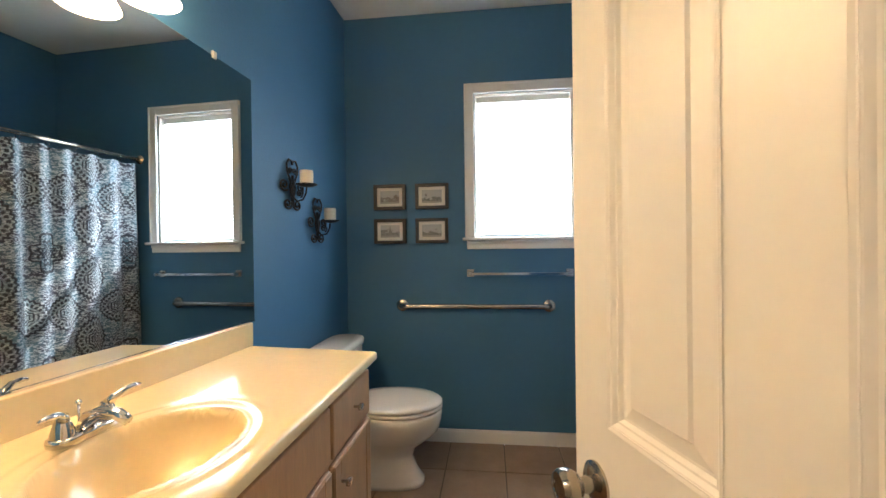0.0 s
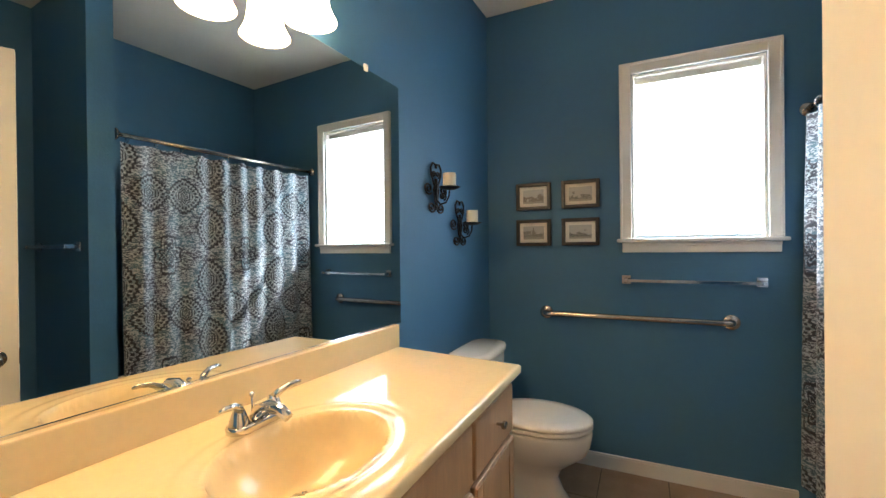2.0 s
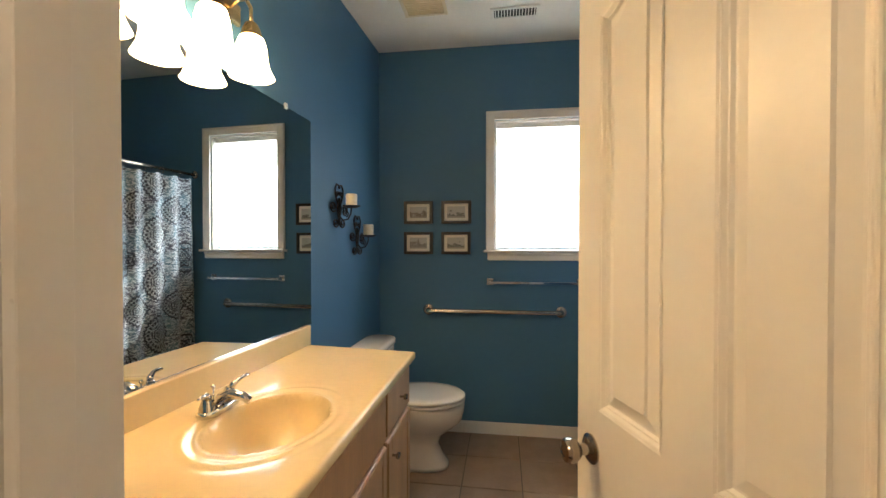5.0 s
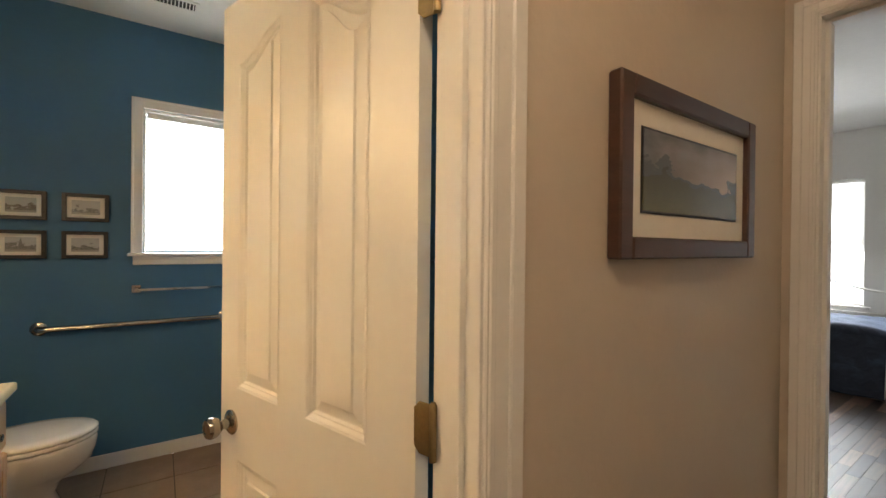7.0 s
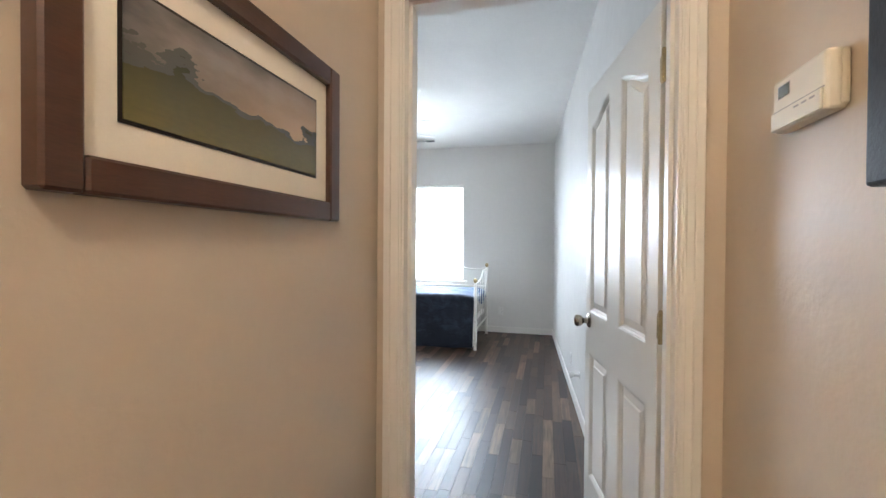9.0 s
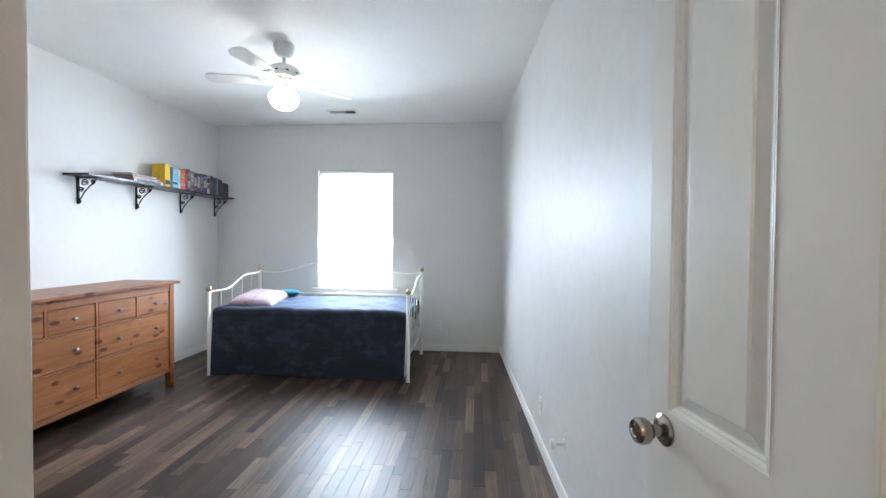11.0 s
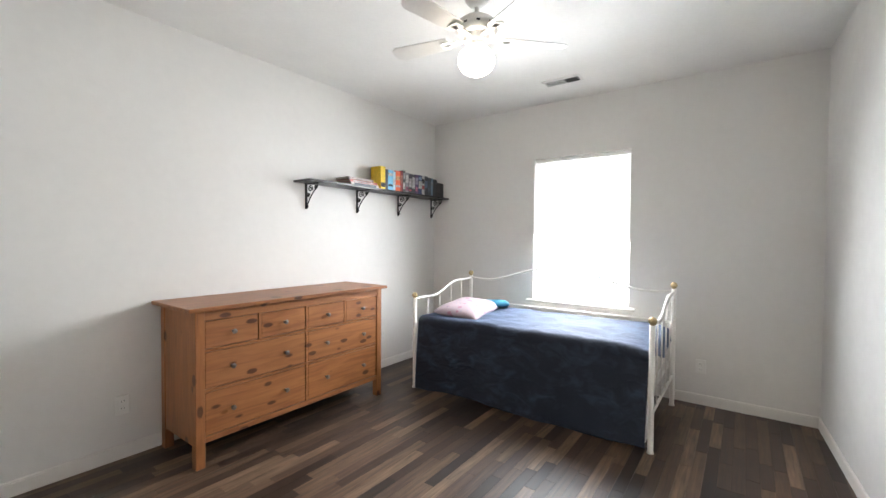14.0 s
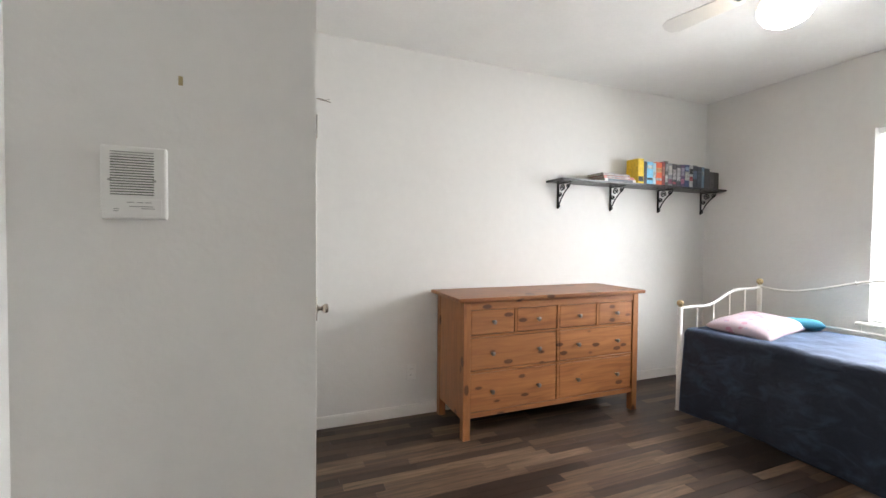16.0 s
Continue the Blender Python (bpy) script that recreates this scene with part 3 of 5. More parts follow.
block("window_sill", TRIM, w1, (WX0 - CW - 0.015, WX1 + CW + 0.015, BY1 - 0.055, BY1 + 0.10, WZ0 - 0.020, WZ0 - 0.001), bevel=0.004)
block("apron", TRIM, w1, (WX0 - CW + 0.01, WX1 + CW - 0.01, BY1 - 0.018, BY1 - 0.001, WZ0 - 0.075, WZ0 - 0.021), (WX0 - CW + 0.01, WX1 + CW - 0.01, BY1 - 0.026, BY1 - 0.017, WZ0 - 0.040, WZ0 - 0.021), bevel=0.003)
block("jamb_lining", TRIM, w1, (WX0 - 0.001, WX0 + 0.012, BY1, BY1 + 0.1, WZ0, WZ1), (WX1 - 0.012, WX1 + 0.001, BY1, BY1 + 0.1, WZ0, WZ1), (WX0 + 0.012, WX1 - 0.012, BY1, BY1 + 0.1, WZ1 - 0.012, WZ1 + 0.001))
zm = (WZ0 + WZ1) / 2
block("window_frame", PLASTIC, w1, (WX0 + 0.012, WX0 + 0.045, BY1 + 0.085, BY1 + 0.125, WZ0, WZ1), (WX1 - 0.045, WX1 - 0.012, BY1 + 0.085, BY1 + 0.125, WZ0, WZ1), (WX0 + 0.045, WX1 - 0.045, BY1 + 0.085, BY1 + 0.125, WZ0, WZ0 + 0.04), (WX0 + 0.045, WX1 - 0.045, BY1 + 0.085, BY1 + 0.125, WZ1 - 0.04, WZ1), (WX0 + 0.045, WX1 - 0.045, BY1 + 0.085, BY1 + 0.125, zm - 0.02, zm + 0.02))
for z0, z1 in ((WZ0 + 0.04, zm - 0.02), (zm + 0.02, WZ1 - 0.04)):
    block("pane", GLASS, w1, (WX0 + 0.045, WX1 - 0.045, BY1 + 0.103, BY1 + 0.107, z0, z1)).visible_shadow = False
blind("window_blind", "white slatted blind lowered over the bathroom window", (WX0 + 0.014, WX1 - 0.014), BY1 + 0.045, WZ0, WZ1 - 0.012, "x", "window blinds")
w2 = thing("window_2", "bright bedroom window with a white sill", "window", kind="structure")
block("window_sill", TRIM, w2, (RX1 - 0.055, RX1 + 0.1, EY0 - 0.06, EY1 + 0.06, EZ0 - 0.022, EZ0 - 0.001), bevel=0.004)
block("apron", TRIM, w2, (RX1 - 0.018, RX1 - 0.001, EY0 - 0.035, EY1 + 0.035, EZ0 - 0.08, EZ0 - 0.023), bevel=0.003)
zm = (EZ0 + EZ1) / 2
block("window_frame", PLASTIC, w2, (RX1 + 0.085, RX1 + 0.125, EY0, EY0 + 0.04, EZ0, EZ1), (RX1 + 0.085, RX1 + 0.125, EY1 - 0.04, EY1, EZ0, EZ1), (RX1 + 0.085, RX1 + 0.125, EY0 + 0.04, EY1 - 0.04, EZ0, EZ0 + 0.04), (RX1 + 0.085, RX1 + 0.125, EY0 + 0.04, EY1 - 0.04, EZ1 - 0.04, EZ1), (RX1 + 0.085, RX1 + 0.125, EY0 + 0.04, EY1 - 0.04, zm - 0.02, zm + 0.02))
for z0, z1 in ((EZ0 + 0.04, zm - 0.02), (zm + 0.02, EZ1 - 0.04)):
    block("pane", GLASS, w2, (RX1 + 0.103, RX1 + 0.107, EY0 + 0.04, EY1 - 0.04, z0, z1)).visible_shadow = False
blind("window_blind", "white slatted blind lowered over the bedroom window", (EY0 + 0.006, EY1 - 0.006), RX1 + 0.045, EZ0, EZ1 - 0.002, "y", "window blinds")
HAZE = glow("bright_hazy_distance", (0.93, 0.97, 1.0), 6.0)
slab("backdrop_north", HAZE, "bright hazy distance outside the bathroom window", "backdrop", (-6, 8, 6.4, 6.45, -3, 5.2))
slab("backdrop_east", HAZE, "bright hazy distance outside the bedroom window", "backdrop", (10.9, 10.95, -6, 8, -3, 6.5))

# Unseen slab, added to keep the sun off the window's upper part.
slab("roof_overhang", TRIM, "unseen slab added above the bathroom window to cut the sun", "eave", (-1.0, 2.2, BY1 + 0.15, BY1 + 0.60, 2.60, 2.72))

# ---- doorway trim ----


def casing_profile(bm, x0, x1, y0, y1, z0, z1):
    box(bm, x0, x1, y0, y1, z0, z1, bevel=0.002)


d1 = thing("door_frame_1", "white painted bathroom door frame", "door frame", kind="structure")
block("jamb", TRIM, d1, (D1X0 - JT, D1X0, -0.004, BY0 + 0.004, 0, DH), (D1X1, D1X1 + JT, -0.004, BY0 + 0.004, 0, DH), (D1X0 - JT, D1X1 + JT, -0.004, BY0 + 0.004, DH, DH + JT), bevel=0.001)
block("door_stop", TRIM, d1, (D1X0, D1X0 + 0.012, 0.030, 0.068, 0, DH), (D1X1 - 0.012, D1X1, 0.030, 0.068, 0, DH), (D1X0 + 0.012, D1X1 - 0.012, 0.030, 0.068, DH - 0.012, DH), bevel=0.001)
for face, out in ((-0.001, -1), (BY0 + 0.001, 1)):
    bm = bmesh.new()
    for w0, w1_, d in ((0.006, 0.080, 0.010 if out < 0 else 0.006), (0.052, 0.080, 0.016 if out < 0 else 0.008), (0.012, 0.024, 0.013 if out < 0 else 0.007)):
        lo, hi = sorted((face, face + out * d))
        casing_profile(bm, D1X0 - w1_, D1X0 - w0, lo, hi, 0, DH + w1_)
        casing_profile(bm, D1X1 + w0, D1X1 + w1_, lo, hi, 0, DH + w1_)
        casing_profile(bm, D1X0 - w0, D1X1 + w0, lo, hi, DH + w0, DH + w1_)
    part("casing", bm, TRIM, d1)
d2 = thing("door_frame_2", "white painted bedroom door frame", "door frame", kind="structure")
block("jamb", TRIM, d2, (HX1 - 0.004, RX0 + 0.004, D2Y0 - JT, D2Y0, 0, DH2), (HX1 - 0.004, RX0 + 0.004, D2Y1, D2Y1 + JT, 0, DH2), (HX1 - 0.004, RX0 + 0.004, D2Y0 - JT, D2Y1 + JT, DH2, DH2 + JT), bevel=0.001)
block("door_stop", TRIM, d2, (2.135, 2.172, D2Y0, D2Y0 + 0.012, 0, DH2), (2.135, 2.172, D2Y1 - 0.012, D2Y1, 0, DH2), (2.135, 2.172, D2Y0 + 0.012, D2Y1 - 0.012, DH2 - 0.012, DH2), bevel=0.001)
for face, out in ((HX1 - 0.001, -1), (RX0 + 0.001, 1)):
    bm = bmesh.new()
    for w0, w1_, d in ((0.006, 0.062, 0.010), (0.040, 0.062, 0.016), (0.012, 0.022, 0.013)):
        lo, hi = sorted((face, face + out * d))
        if out < 0:
            casing_profile(bm, lo, hi, D2Y0 - w1_, D2Y0 - w0, 0, DH2 + w1_)
        casing_profile(bm, lo, hi, D2Y1 + w0, D2Y1 + w1_, 0, DH2 + w1_)
        casing_profile(bm, lo, hi, D2Y0 - w0, D2Y1 + w0, DH2 + w0, DH2 + w1_)
    part("casing", bm, TRIM, d2)
d3 = thing("door_frame_3", "white painted closet door frame", "door frame", kind="structure")
bm = bmesh.new()
for w0, w1_, d in ((0.0, 0.060, 0.012), (0.040, 0.060, 0.018)):
    casing_profile(bm, CLX + 0.001, CLX + d, CD0 - w1_, CD0 - w0, 0, DH + w1_)
    casing_profile(bm, CLX + 0.001, CLX + d, CD1 + w0, CD1 + w1_, 0, DH + w1_)
    casing_profile(bm, CLX + 0.001, CLX + d, CD0 - w0, CD1 + w0, DH + w0, DH + w1_)
part("casing", bm, TRIM, d3)

# ---- doors ----


def arch_outline(x0, x1, z0, z1, rise, lift_right, inset):
    """A panel with an upright outline whose top sweeps up towards one side."""
    x0, x1, z0 = x0 + inset, x1 - inset, z0 + inset
    top = []
    for k in range(9):
        q = k / 8
        s_ = q if lift_right else 1 - q
        e = s_ * s_ * (3 - 2 * s_)
        top.append((x0 + (x1 - x0) * q, z1 - inset + rise * e))
    return [(x0, z0), (x1, z0)] + top[::-1]


def panel_face(bm, outlines, y_of):
    """Rings of one outline stepping to new depths, closed by a flat field."""
    rings = [[bm.verts.new((x, y, z)) for x, z in o] for o, y in zip(outlines, y_of)]
    n = len(rings[0])
    for u, v in zip(rings, rings[1:]):
        for k in range(n):
            bm.faces.new((u[k], u[(k + 1) % n], v[(k + 1) % n], v[k]))
    bm.faces.new(rings[-1])


def panel_door(name, label, width, m, knob_at, hinge_zs, knob_mat, hinge_mat=None, gap=0.0, outer=False, st=(0.104, 0.104), ms=0.150):
    """A four-panel moulded door, hinge edge at local x 0, leaf in +x, thickness in -y .. 0; st: hinge and lock stiles."""
    hinge_mat = hinge_mat or NICKEL
    d = thing(name, label, "door", m, kind="structure")
    T = 0.035
    s0, s1 = st
    pw = (width - s0 - s1 - ms) / 2
    z0, z1, h0, h1, top = 0.215, 0.782, 0.985, 1.835, 2.018
    rise = 0.070
    xs = [(s0, s0 + pw, True), (s0 + pw + ms, width - s1, False)]
    bm = bmesh.new()
    box(bm, 0, width, -T + 0.012, -0.012, 0.012, top)
    fields = []
    for lo, hi in ((-T, -T + 0.0121), (-0.0121, 0.0)):
        for a, b_ in ((0, s0), (width - s1, width)):
            box(bm, a, b_, lo, hi, 0.012, top)
        box(bm, s0 + pw, s0 + pw + ms, lo, hi, 0.012, top)
        for x0, x1, right in xs:
            box(bm, x0, x1, lo, hi, 0.012, z0)
            box(bm, x0, x1, lo, hi, z1, h0)
            o = arch_outline(x0, x1, h0, h1, rise, right, 0)[2:][::-1]
            prism(bm, [(x0, top)] + o + [(x1, top)], lo, hi, "y")
    part("leaf", bm, DOOR, d)
    for x0, x1, right in xs:
        for (a, b_, r_) in ((z0, z1, 0.0), (h0, h1, rise)):
            bm = bmesh.new()
            for side in (0, 1):
                depth = (-0.0005, -0.0015, -0.0060, -0.0066, -0.0118, -0.0118, -0.0062, -0.0018)
                ys = [q if side else -T - q for q in depth]
                ins = (-0.006, 0.002, 0.007, 0.010, 0.014, 0.018, 0.040, 0.043)
                panel_face(bm, [arch_outline(x0, x1, a, b_, r_, right, i) for i in ins], [y + (0.0022 if side else -0.0022) if k < 1 else y for k, y in enumerate(ys)])
            part("panel", bm, DOOR, d)
    for side, sgn in ((0.0, 1), (-T, -1)):
        part_knob(d, (width - 0.062, side, knob_at), sgn, knob_mat)
    block("latch_plate", knob_mat, d, (width - 0.0005, width + 0.0015, -T / 2 - 0.012, -T / 2 + 0.012, knob_at - 0.028, knob_at + 0.028))
    for hz in hinge_zs:
        bm = bmesh.new()
        c = 0.012
        prism(bm, [(-gap - 0.004, -0.045), (0.004 - c, -0.045), (0.004, -0.045 + c), (0.004, 0.045 - c), (0.004 - c, 0.045), (-gap - 0.004, 0.045)], -0.0035, -0.0005, "y", bevel=0.0006)
        bmesh.ops.translate(bm, vec=(0, -T + 0.003 if outer else 0.001, hz), verts=bm.verts)
        h = part("hinge", bm, hinge_mat, d)
        turned("hinge_pin", hinge_mat, h, [(0.0065, -0.047), (0.0065, 0.047), (0.004, 0.052)], pose(-gap - 0.002, -T - 0.004 if outer else 0.004, hz), 10)
    return d


def part_knob(parent, at, sgn, mat):
    m = pose(*at) @ pose(0, 0, 0, -90 * sgn, 0, 0)
    k = turned("knob", mat, parent, [(0.033, 0.0), (0.033, 0.004), (0.026, 0.009), (0.013, 0.012), (0.012, 0.028), (0.019, 0.033), (0.0265, 0.044), (0.0275, 0.058), (0.023, 0.066), (0.012, 0.069), (0.010, 0.067)], m, 24)
    return k


HPX, HPY = 0.880, 0.108
bath_door = panel_door("door_1", "white moulded panel door standing open into the bathroom", 0.726, pose(HPX, HPY, 0, 0, 0, 108.1) @ pose(0.040, 0, 0), 0.880, (0.20, 1.05, 1.80), NICKEL, HINGE, 0.040, False, (0.132, 0.100), 0.122)
bed_door = panel_door("door_2", "white moulded panel door standing open against the bedroom wall", 0.775, pose(RX0 - 0.006, D2Y0 + 0.004, 0, 0, 0, 10.0) @ pose(0.028, 0, 0), 0.935, (0.22, 1.05, 1.81), NICKEL, BRASS, 0.028, False, (0.085, 0.080))
closet_door = panel_door("door_3", "white moulded closet door standing slightly ajar", CD1 - CD0 - 0.010, pose(CLX - 0.016, CD0 + 0.007, 0, 0, 0, 85.0), 0.93, (0.24, 1.04, 1.80), NICKEL, NICKEL, 0.004, True)

# ---- baseboards ----


def skirting(name, label, *runs, height=0.085):
    bm = bmesh.new()
    for x0, x1, y0, y1 in runs:
        box(bm, x0, x1, y0, y1, 0, height - 0.014, bevel=0.001)
        box(bm, x0, x1, y0, y1, height - 0.015, height, bevel=0.004)
    return tagged(new(name, mesh_of(name, bm, TRIM)), label, "baseboard", kind="structure")


skirting("baseboard_bath", "white painted bathroom baseboard", (BX0, 1.12, BY1 - 0.013, BY1 - 0.001), (D1X1 + 0.07, BX1, BY0 + 0.001, BY0 + 0.013), (BX1 - 0.013, BX1 - 0.001, BY0 + 0.014, 1.23))
skirting("baseboard_bath_west", "white painted bathroom baseboard", (BX0 + 0.001, BX0 + 0.013, 1.62, BY1 - 0.014)).matrix_world = WEST
skirting("baseboard_bedroom_north", "white painted bedroom baseboard", (CLX + 0.001, RX1, RY1 - 0.013, RY1 - 0.001), height=0.085)
skirting("baseboard_bedroom_east", "white painted bedroom baseboard", (RX1 - 0.013, RX1 - 0.001, SY_E, RY1 - 0.014), height=0.085)
skirting("baseboard_closet", "white painted closet baseboard", (RX0 + 0.014, CLX, CLY - 0.013, CLY - 0.001), (CLX + 0.001, CLX + 0.013, CLY - 0.013, CD0 - 0.065), (CLX + 0.001, CLX + 0.013, CD1 + 0.065, RY1 - 0.014), (RX0 + 0.001, RX0 + 0.013, D2Y1 + 0.07, CLY - 0.014), height=0.085)
skirting("baseboard_hall", "white painted hallway baseboard", (HX0, D1X0 - 0.065, -0.013, -0.001), (D1X1 + 0.065, HX1, -0.013, -0.001), (HX0, HX1, HY0 + 0.001, HY0 + 0.013))
S_TURN = math.degrees(math.atan2(SY_E - SY_W, RX1 - RX0))
bs = skirting("baseboard_bedroom_south", "white painted bedroom baseboard", (0.0, math.hypot(RX1 - RX0, SY_E - SY_W) - 0.014, 0.001, 0.013), height=0.085)
bs.matrix_world = pose(RX0, SY_W, 0, 0, 0, S_TURN)


def south(x, off=0.0):
    """A pose on the bedroom's south wall at x, facing into the room."""
    return pose(x, SY_W + (x - RX0) * (SY_E - SY_W) / (RX1 - RX0) + off, 0, 0, 0, S_TURN)

# ---- bathroom: vanity ----
CT, CX1, CY1 = 0.862, 0.073, 1.62
vanity = thing("vanity_cabinet", "light maple vanity cabinet under a cream sink top", "cabinet", pose(0, 0, 0))
FX = 0.036
block("body", OAK, vanity, (BX0 + 0.002, FX, 1.588, 1.602, 0.0, CT - 0.03), (BX0 + 0.002, FX - 0.07, BY0 + 0.002, 1.588, 0.0, 0.095), (FX - 0.018, FX, BY0 + 0.002, 1.588, 0.095, 0.125), (FX - 0.018, FX, BY0 + 0.002, 1.588, CT - 0.062, CT - 0.03),
      *[(FX - 0.018, FX, y0, y1, 0.125, CT - 0.062) for y0, y1 in ((BY0 + 0.002, 0.15), (0.475, 0.51), (1.205, 1.245), (1.555, 1.588))], (FX - 0.018, FX, 0.51, 1.205, 0.615, 0.645), (FX - 0.018, FX, 1.245, 1.555, 0.615, 0.645), (BX0 + 0.002, FX - 0.02, BY0 + 0.002, 1.588, 0.095, 0.11), bevel=0.0008)
KNOB_T = [(0.004, 0.0), (0.004, 0.018), (0.011, 0.020), (0.011, 0.028), (0.009, 0.030)]


def cabinet_front(name, y0, y1, z0, z1, knob=None, raised=False):
    bm = bmesh.new()
    box(bm, FX + 0.001, FX + 0.019, y0, y1, z0, z1, bevel=0.006, segments=2)
    f = part(name, bm, OAK, vanity)
    if raised:
        bm = bmesh.new()
        box(bm, FX + 0.0185, FX + 0.022, y0 + 0.004, y0 + 0.05, z0 + 0.004, z1 - 0.004, bevel=0.002)
        box(bm, FX + 0.0185, FX + 0.022, y1 - 0.05, y1 - 0.004, z0 + 0.004, z1 - 0.004, bevel=0.002)
        box(bm, FX + 0.0185, FX + 0.022, y0 + 0.05, y1 - 0.05, z0 + 0.004, z0 + 0.05, bevel=0.002)
        box(bm, FX + 0.0185, FX + 0.022, y0 + 0.05, y1 - 0.05, z1 - 0.05, z1 - 0.004, bevel=0.002)
        part("door_rail", bm, OAK, f)
    if knob:
        turned("handle", NICKEL, f, KNOB_T, pose(FX + 0.018, *knob, 0, 90, 0), 14, "brushed nickel knob", squash=(1, 1.6))
    return f


cabinet_front("drawer", 1.232, 1.580, 0.650, 0.808, (1.41, 0.735))
cabinet_front("cabinet_door", 1.232, 1.580, 0.115, 0.632, (1.29, 0.560), True)
cabinet_front("false_drawer_front", 0.500, 1.215, 0.650, 0.808)
cabinet_front("cabinet_door", 0.500, 0.853, 0.115, 0.632, (0.82, 0.560), True)
cabinet_front("cabinet_door", 0.862, 1.215, 0.115, 0.632, (0.895, 0.560), True)
cabinet_front("drawer", 0.140, 0.485, 0.650, 0.808, (0.31, 0.735))
cabinet_front("cabinet_door", 0.140, 0.485, 0.115, 0.632, (0.44, 0.560), True)

SCX, SCY, SAX, SAY = -0.172, 0.862, 0.152, 0.196
top = thing("sink_counter", "cream cultured marble vanity top with an oval basin", "sink top")
bm = bmesh.new()
NX, NY = 74, 212
y_lo = BY0 + 0.002


def end_of(x):
    """The free end of the top, square to the mirror wall at its back and running out to the front corner."""
    return CY1 + 0.055 * (CX1 - x) / (CX1 - BX0)


def top_height(x, y):
    r = math.hypot((x - SCX) / SAX, (y - SCY) / SAY)
    z = CT
    z -= 0.0035 * math.exp(-((r - 1.10) / 0.060) ** 2)
    z += 0.0012 * math.exp(-((r - 1.24) / 0.05) ** 2) - 0.0014 * math.exp(-((r - 1.34) / 0.06) ** 2)
    if r < 1.0:
        z -= 0.140 * (1 - r ** 2.6) ** 0.60
    e = min(CX1 - x, end_of(x) - y)
    return z - (0.006 - math.sqrt(max(0.006 ** 2 - (0.006 - e) ** 2, 0)) if e < 0.006 else 0)


grid = []
for i in range(NX + 1):
    grid.append([])
    for j in range(NY + 1):
        y = y_lo + (CY1 + 0.055 * (1 - i / NX) - y_lo) * j / NY
        x = west(y) + 0.002 + (CX1 - west(y) - 0.002) * i / NX
        grid[-1].append(bm.verts.new((x, y, top_height(x, y))))
for i in range(NX):
    for j in range(NY):
        bm.faces.new((grid[i][j], grid[i + 1][j], grid[i + 1][j + 1], grid[i][j + 1]))
edge = [grid[NX][j] for j in range(NY + 1)] + [grid[i][NY] for i in range(NX - 1, -1, -1)]
low = [bm.verts.new((v.co.x, v.co.y, CT - 0.028)) for v in edge]
for a, b, c, d in zip(edge, edge[1:], low[1:], low):
    bm.faces.new((a, b, c, d))
part("basin_top", bm, CULTURED, top, smooth=True)
block("backsplash", CULTURED, top, (BX0 + 0.002, BX0 + 0.022, BY0 + 0.004, 1.680, CT - 0.002, CT + 0.092), bevel=0.004, segments=2, smooth=False).matrix_local = WEST
turned("drain", CHROME, top, [(0.026, 0), (0.026, 0.003), (0.020, 0.004), (0.017, 0.001), (0.016, 0.004), (0.010, 0.008), (0.002, 0.009)], pose(SCX - 0.050, SCY + 0.022, CT - 0.1345), 20, "chrome pop-up drain")

faucet = thing("faucet", "chrome two-handle faucet behind the basin", "faucet", pose(-0.356, 0.895, CT - 0.001) @ Matrix.Scale(0.92, 4))
bm = bmesh.new()
prism(bm, [(0.030 * math.cos(a) * (1.0), (0.052 if math.sin(a) > 0 else -0.052) + 0.030 * math.sin(a)) for a in (2 * math.pi * k / 28 for k in range(28))], 0, 0.020, "z", bevel=0.006)
part("base", bm, CHROME, faucet, smooth=True)
for sgn in (-1, 1):
    h = turned("handle", CHROME, faucet, [(0.024, 0.016), (0.022, 0.030), (0.017, 0.046), (0.012, 0.058), (0.004, 0.062)], pose(0, sgn * 0.052, 0), 18)
    bar("lever", CHROME, h, [(0.0, sgn * 0.050, 0.050), (0.012, sgn * 0.060, 0.066), (0.022, sgn * 0.082, 0.078), (0.026, sgn * 0.108, 0.080), (0.026, sgn * 0.122, 0.078)], [0.012, 0.010, 0.0075, 0.0065, 0.004], 10)
bar("spout", CHROME, faucet, [(0, 0, 0.012), (0.012, 0, 0.040), (0.045, 0, 0.054), (0.085, 0, 0.050), (0.108, 0, 0.036)], [0.020, 0.019, 0.016, 0.014, 0.012], 14)
lift = bar("lift_rod", CHROME, faucet, [(-0.018, 0, 0.015), (-0.018, 0, 0.070)], 0.0028, 8)
turned("lift_knob", CHROME, faucet, ball(0.007, 0.074), pose(-0.018, 0, 0), 10)

mirror = thing("wall_mirror", "large frameless mirror with clear plastic clips", "mirror", WEST)
block("glass", MIRROR, mirror, (BX0 + 0.001, BX0 + 0.006, BY0 + 0.004, 1.712, 0.960, 1.942))
block("bottom_channel", CHROME, mirror, (BX0 + 0.001, BX0 + 0.009, BY0 + 0.004, 1.712, 0.9545, 0.960))
for y in (0.45, 1.495):
    block("clip", PLASTIC, mirror, (BX0 + 0.0005, BX0 + 0.011, y - 0.010, y + 0.010, 1.933, 1.958), bevel=0.002)

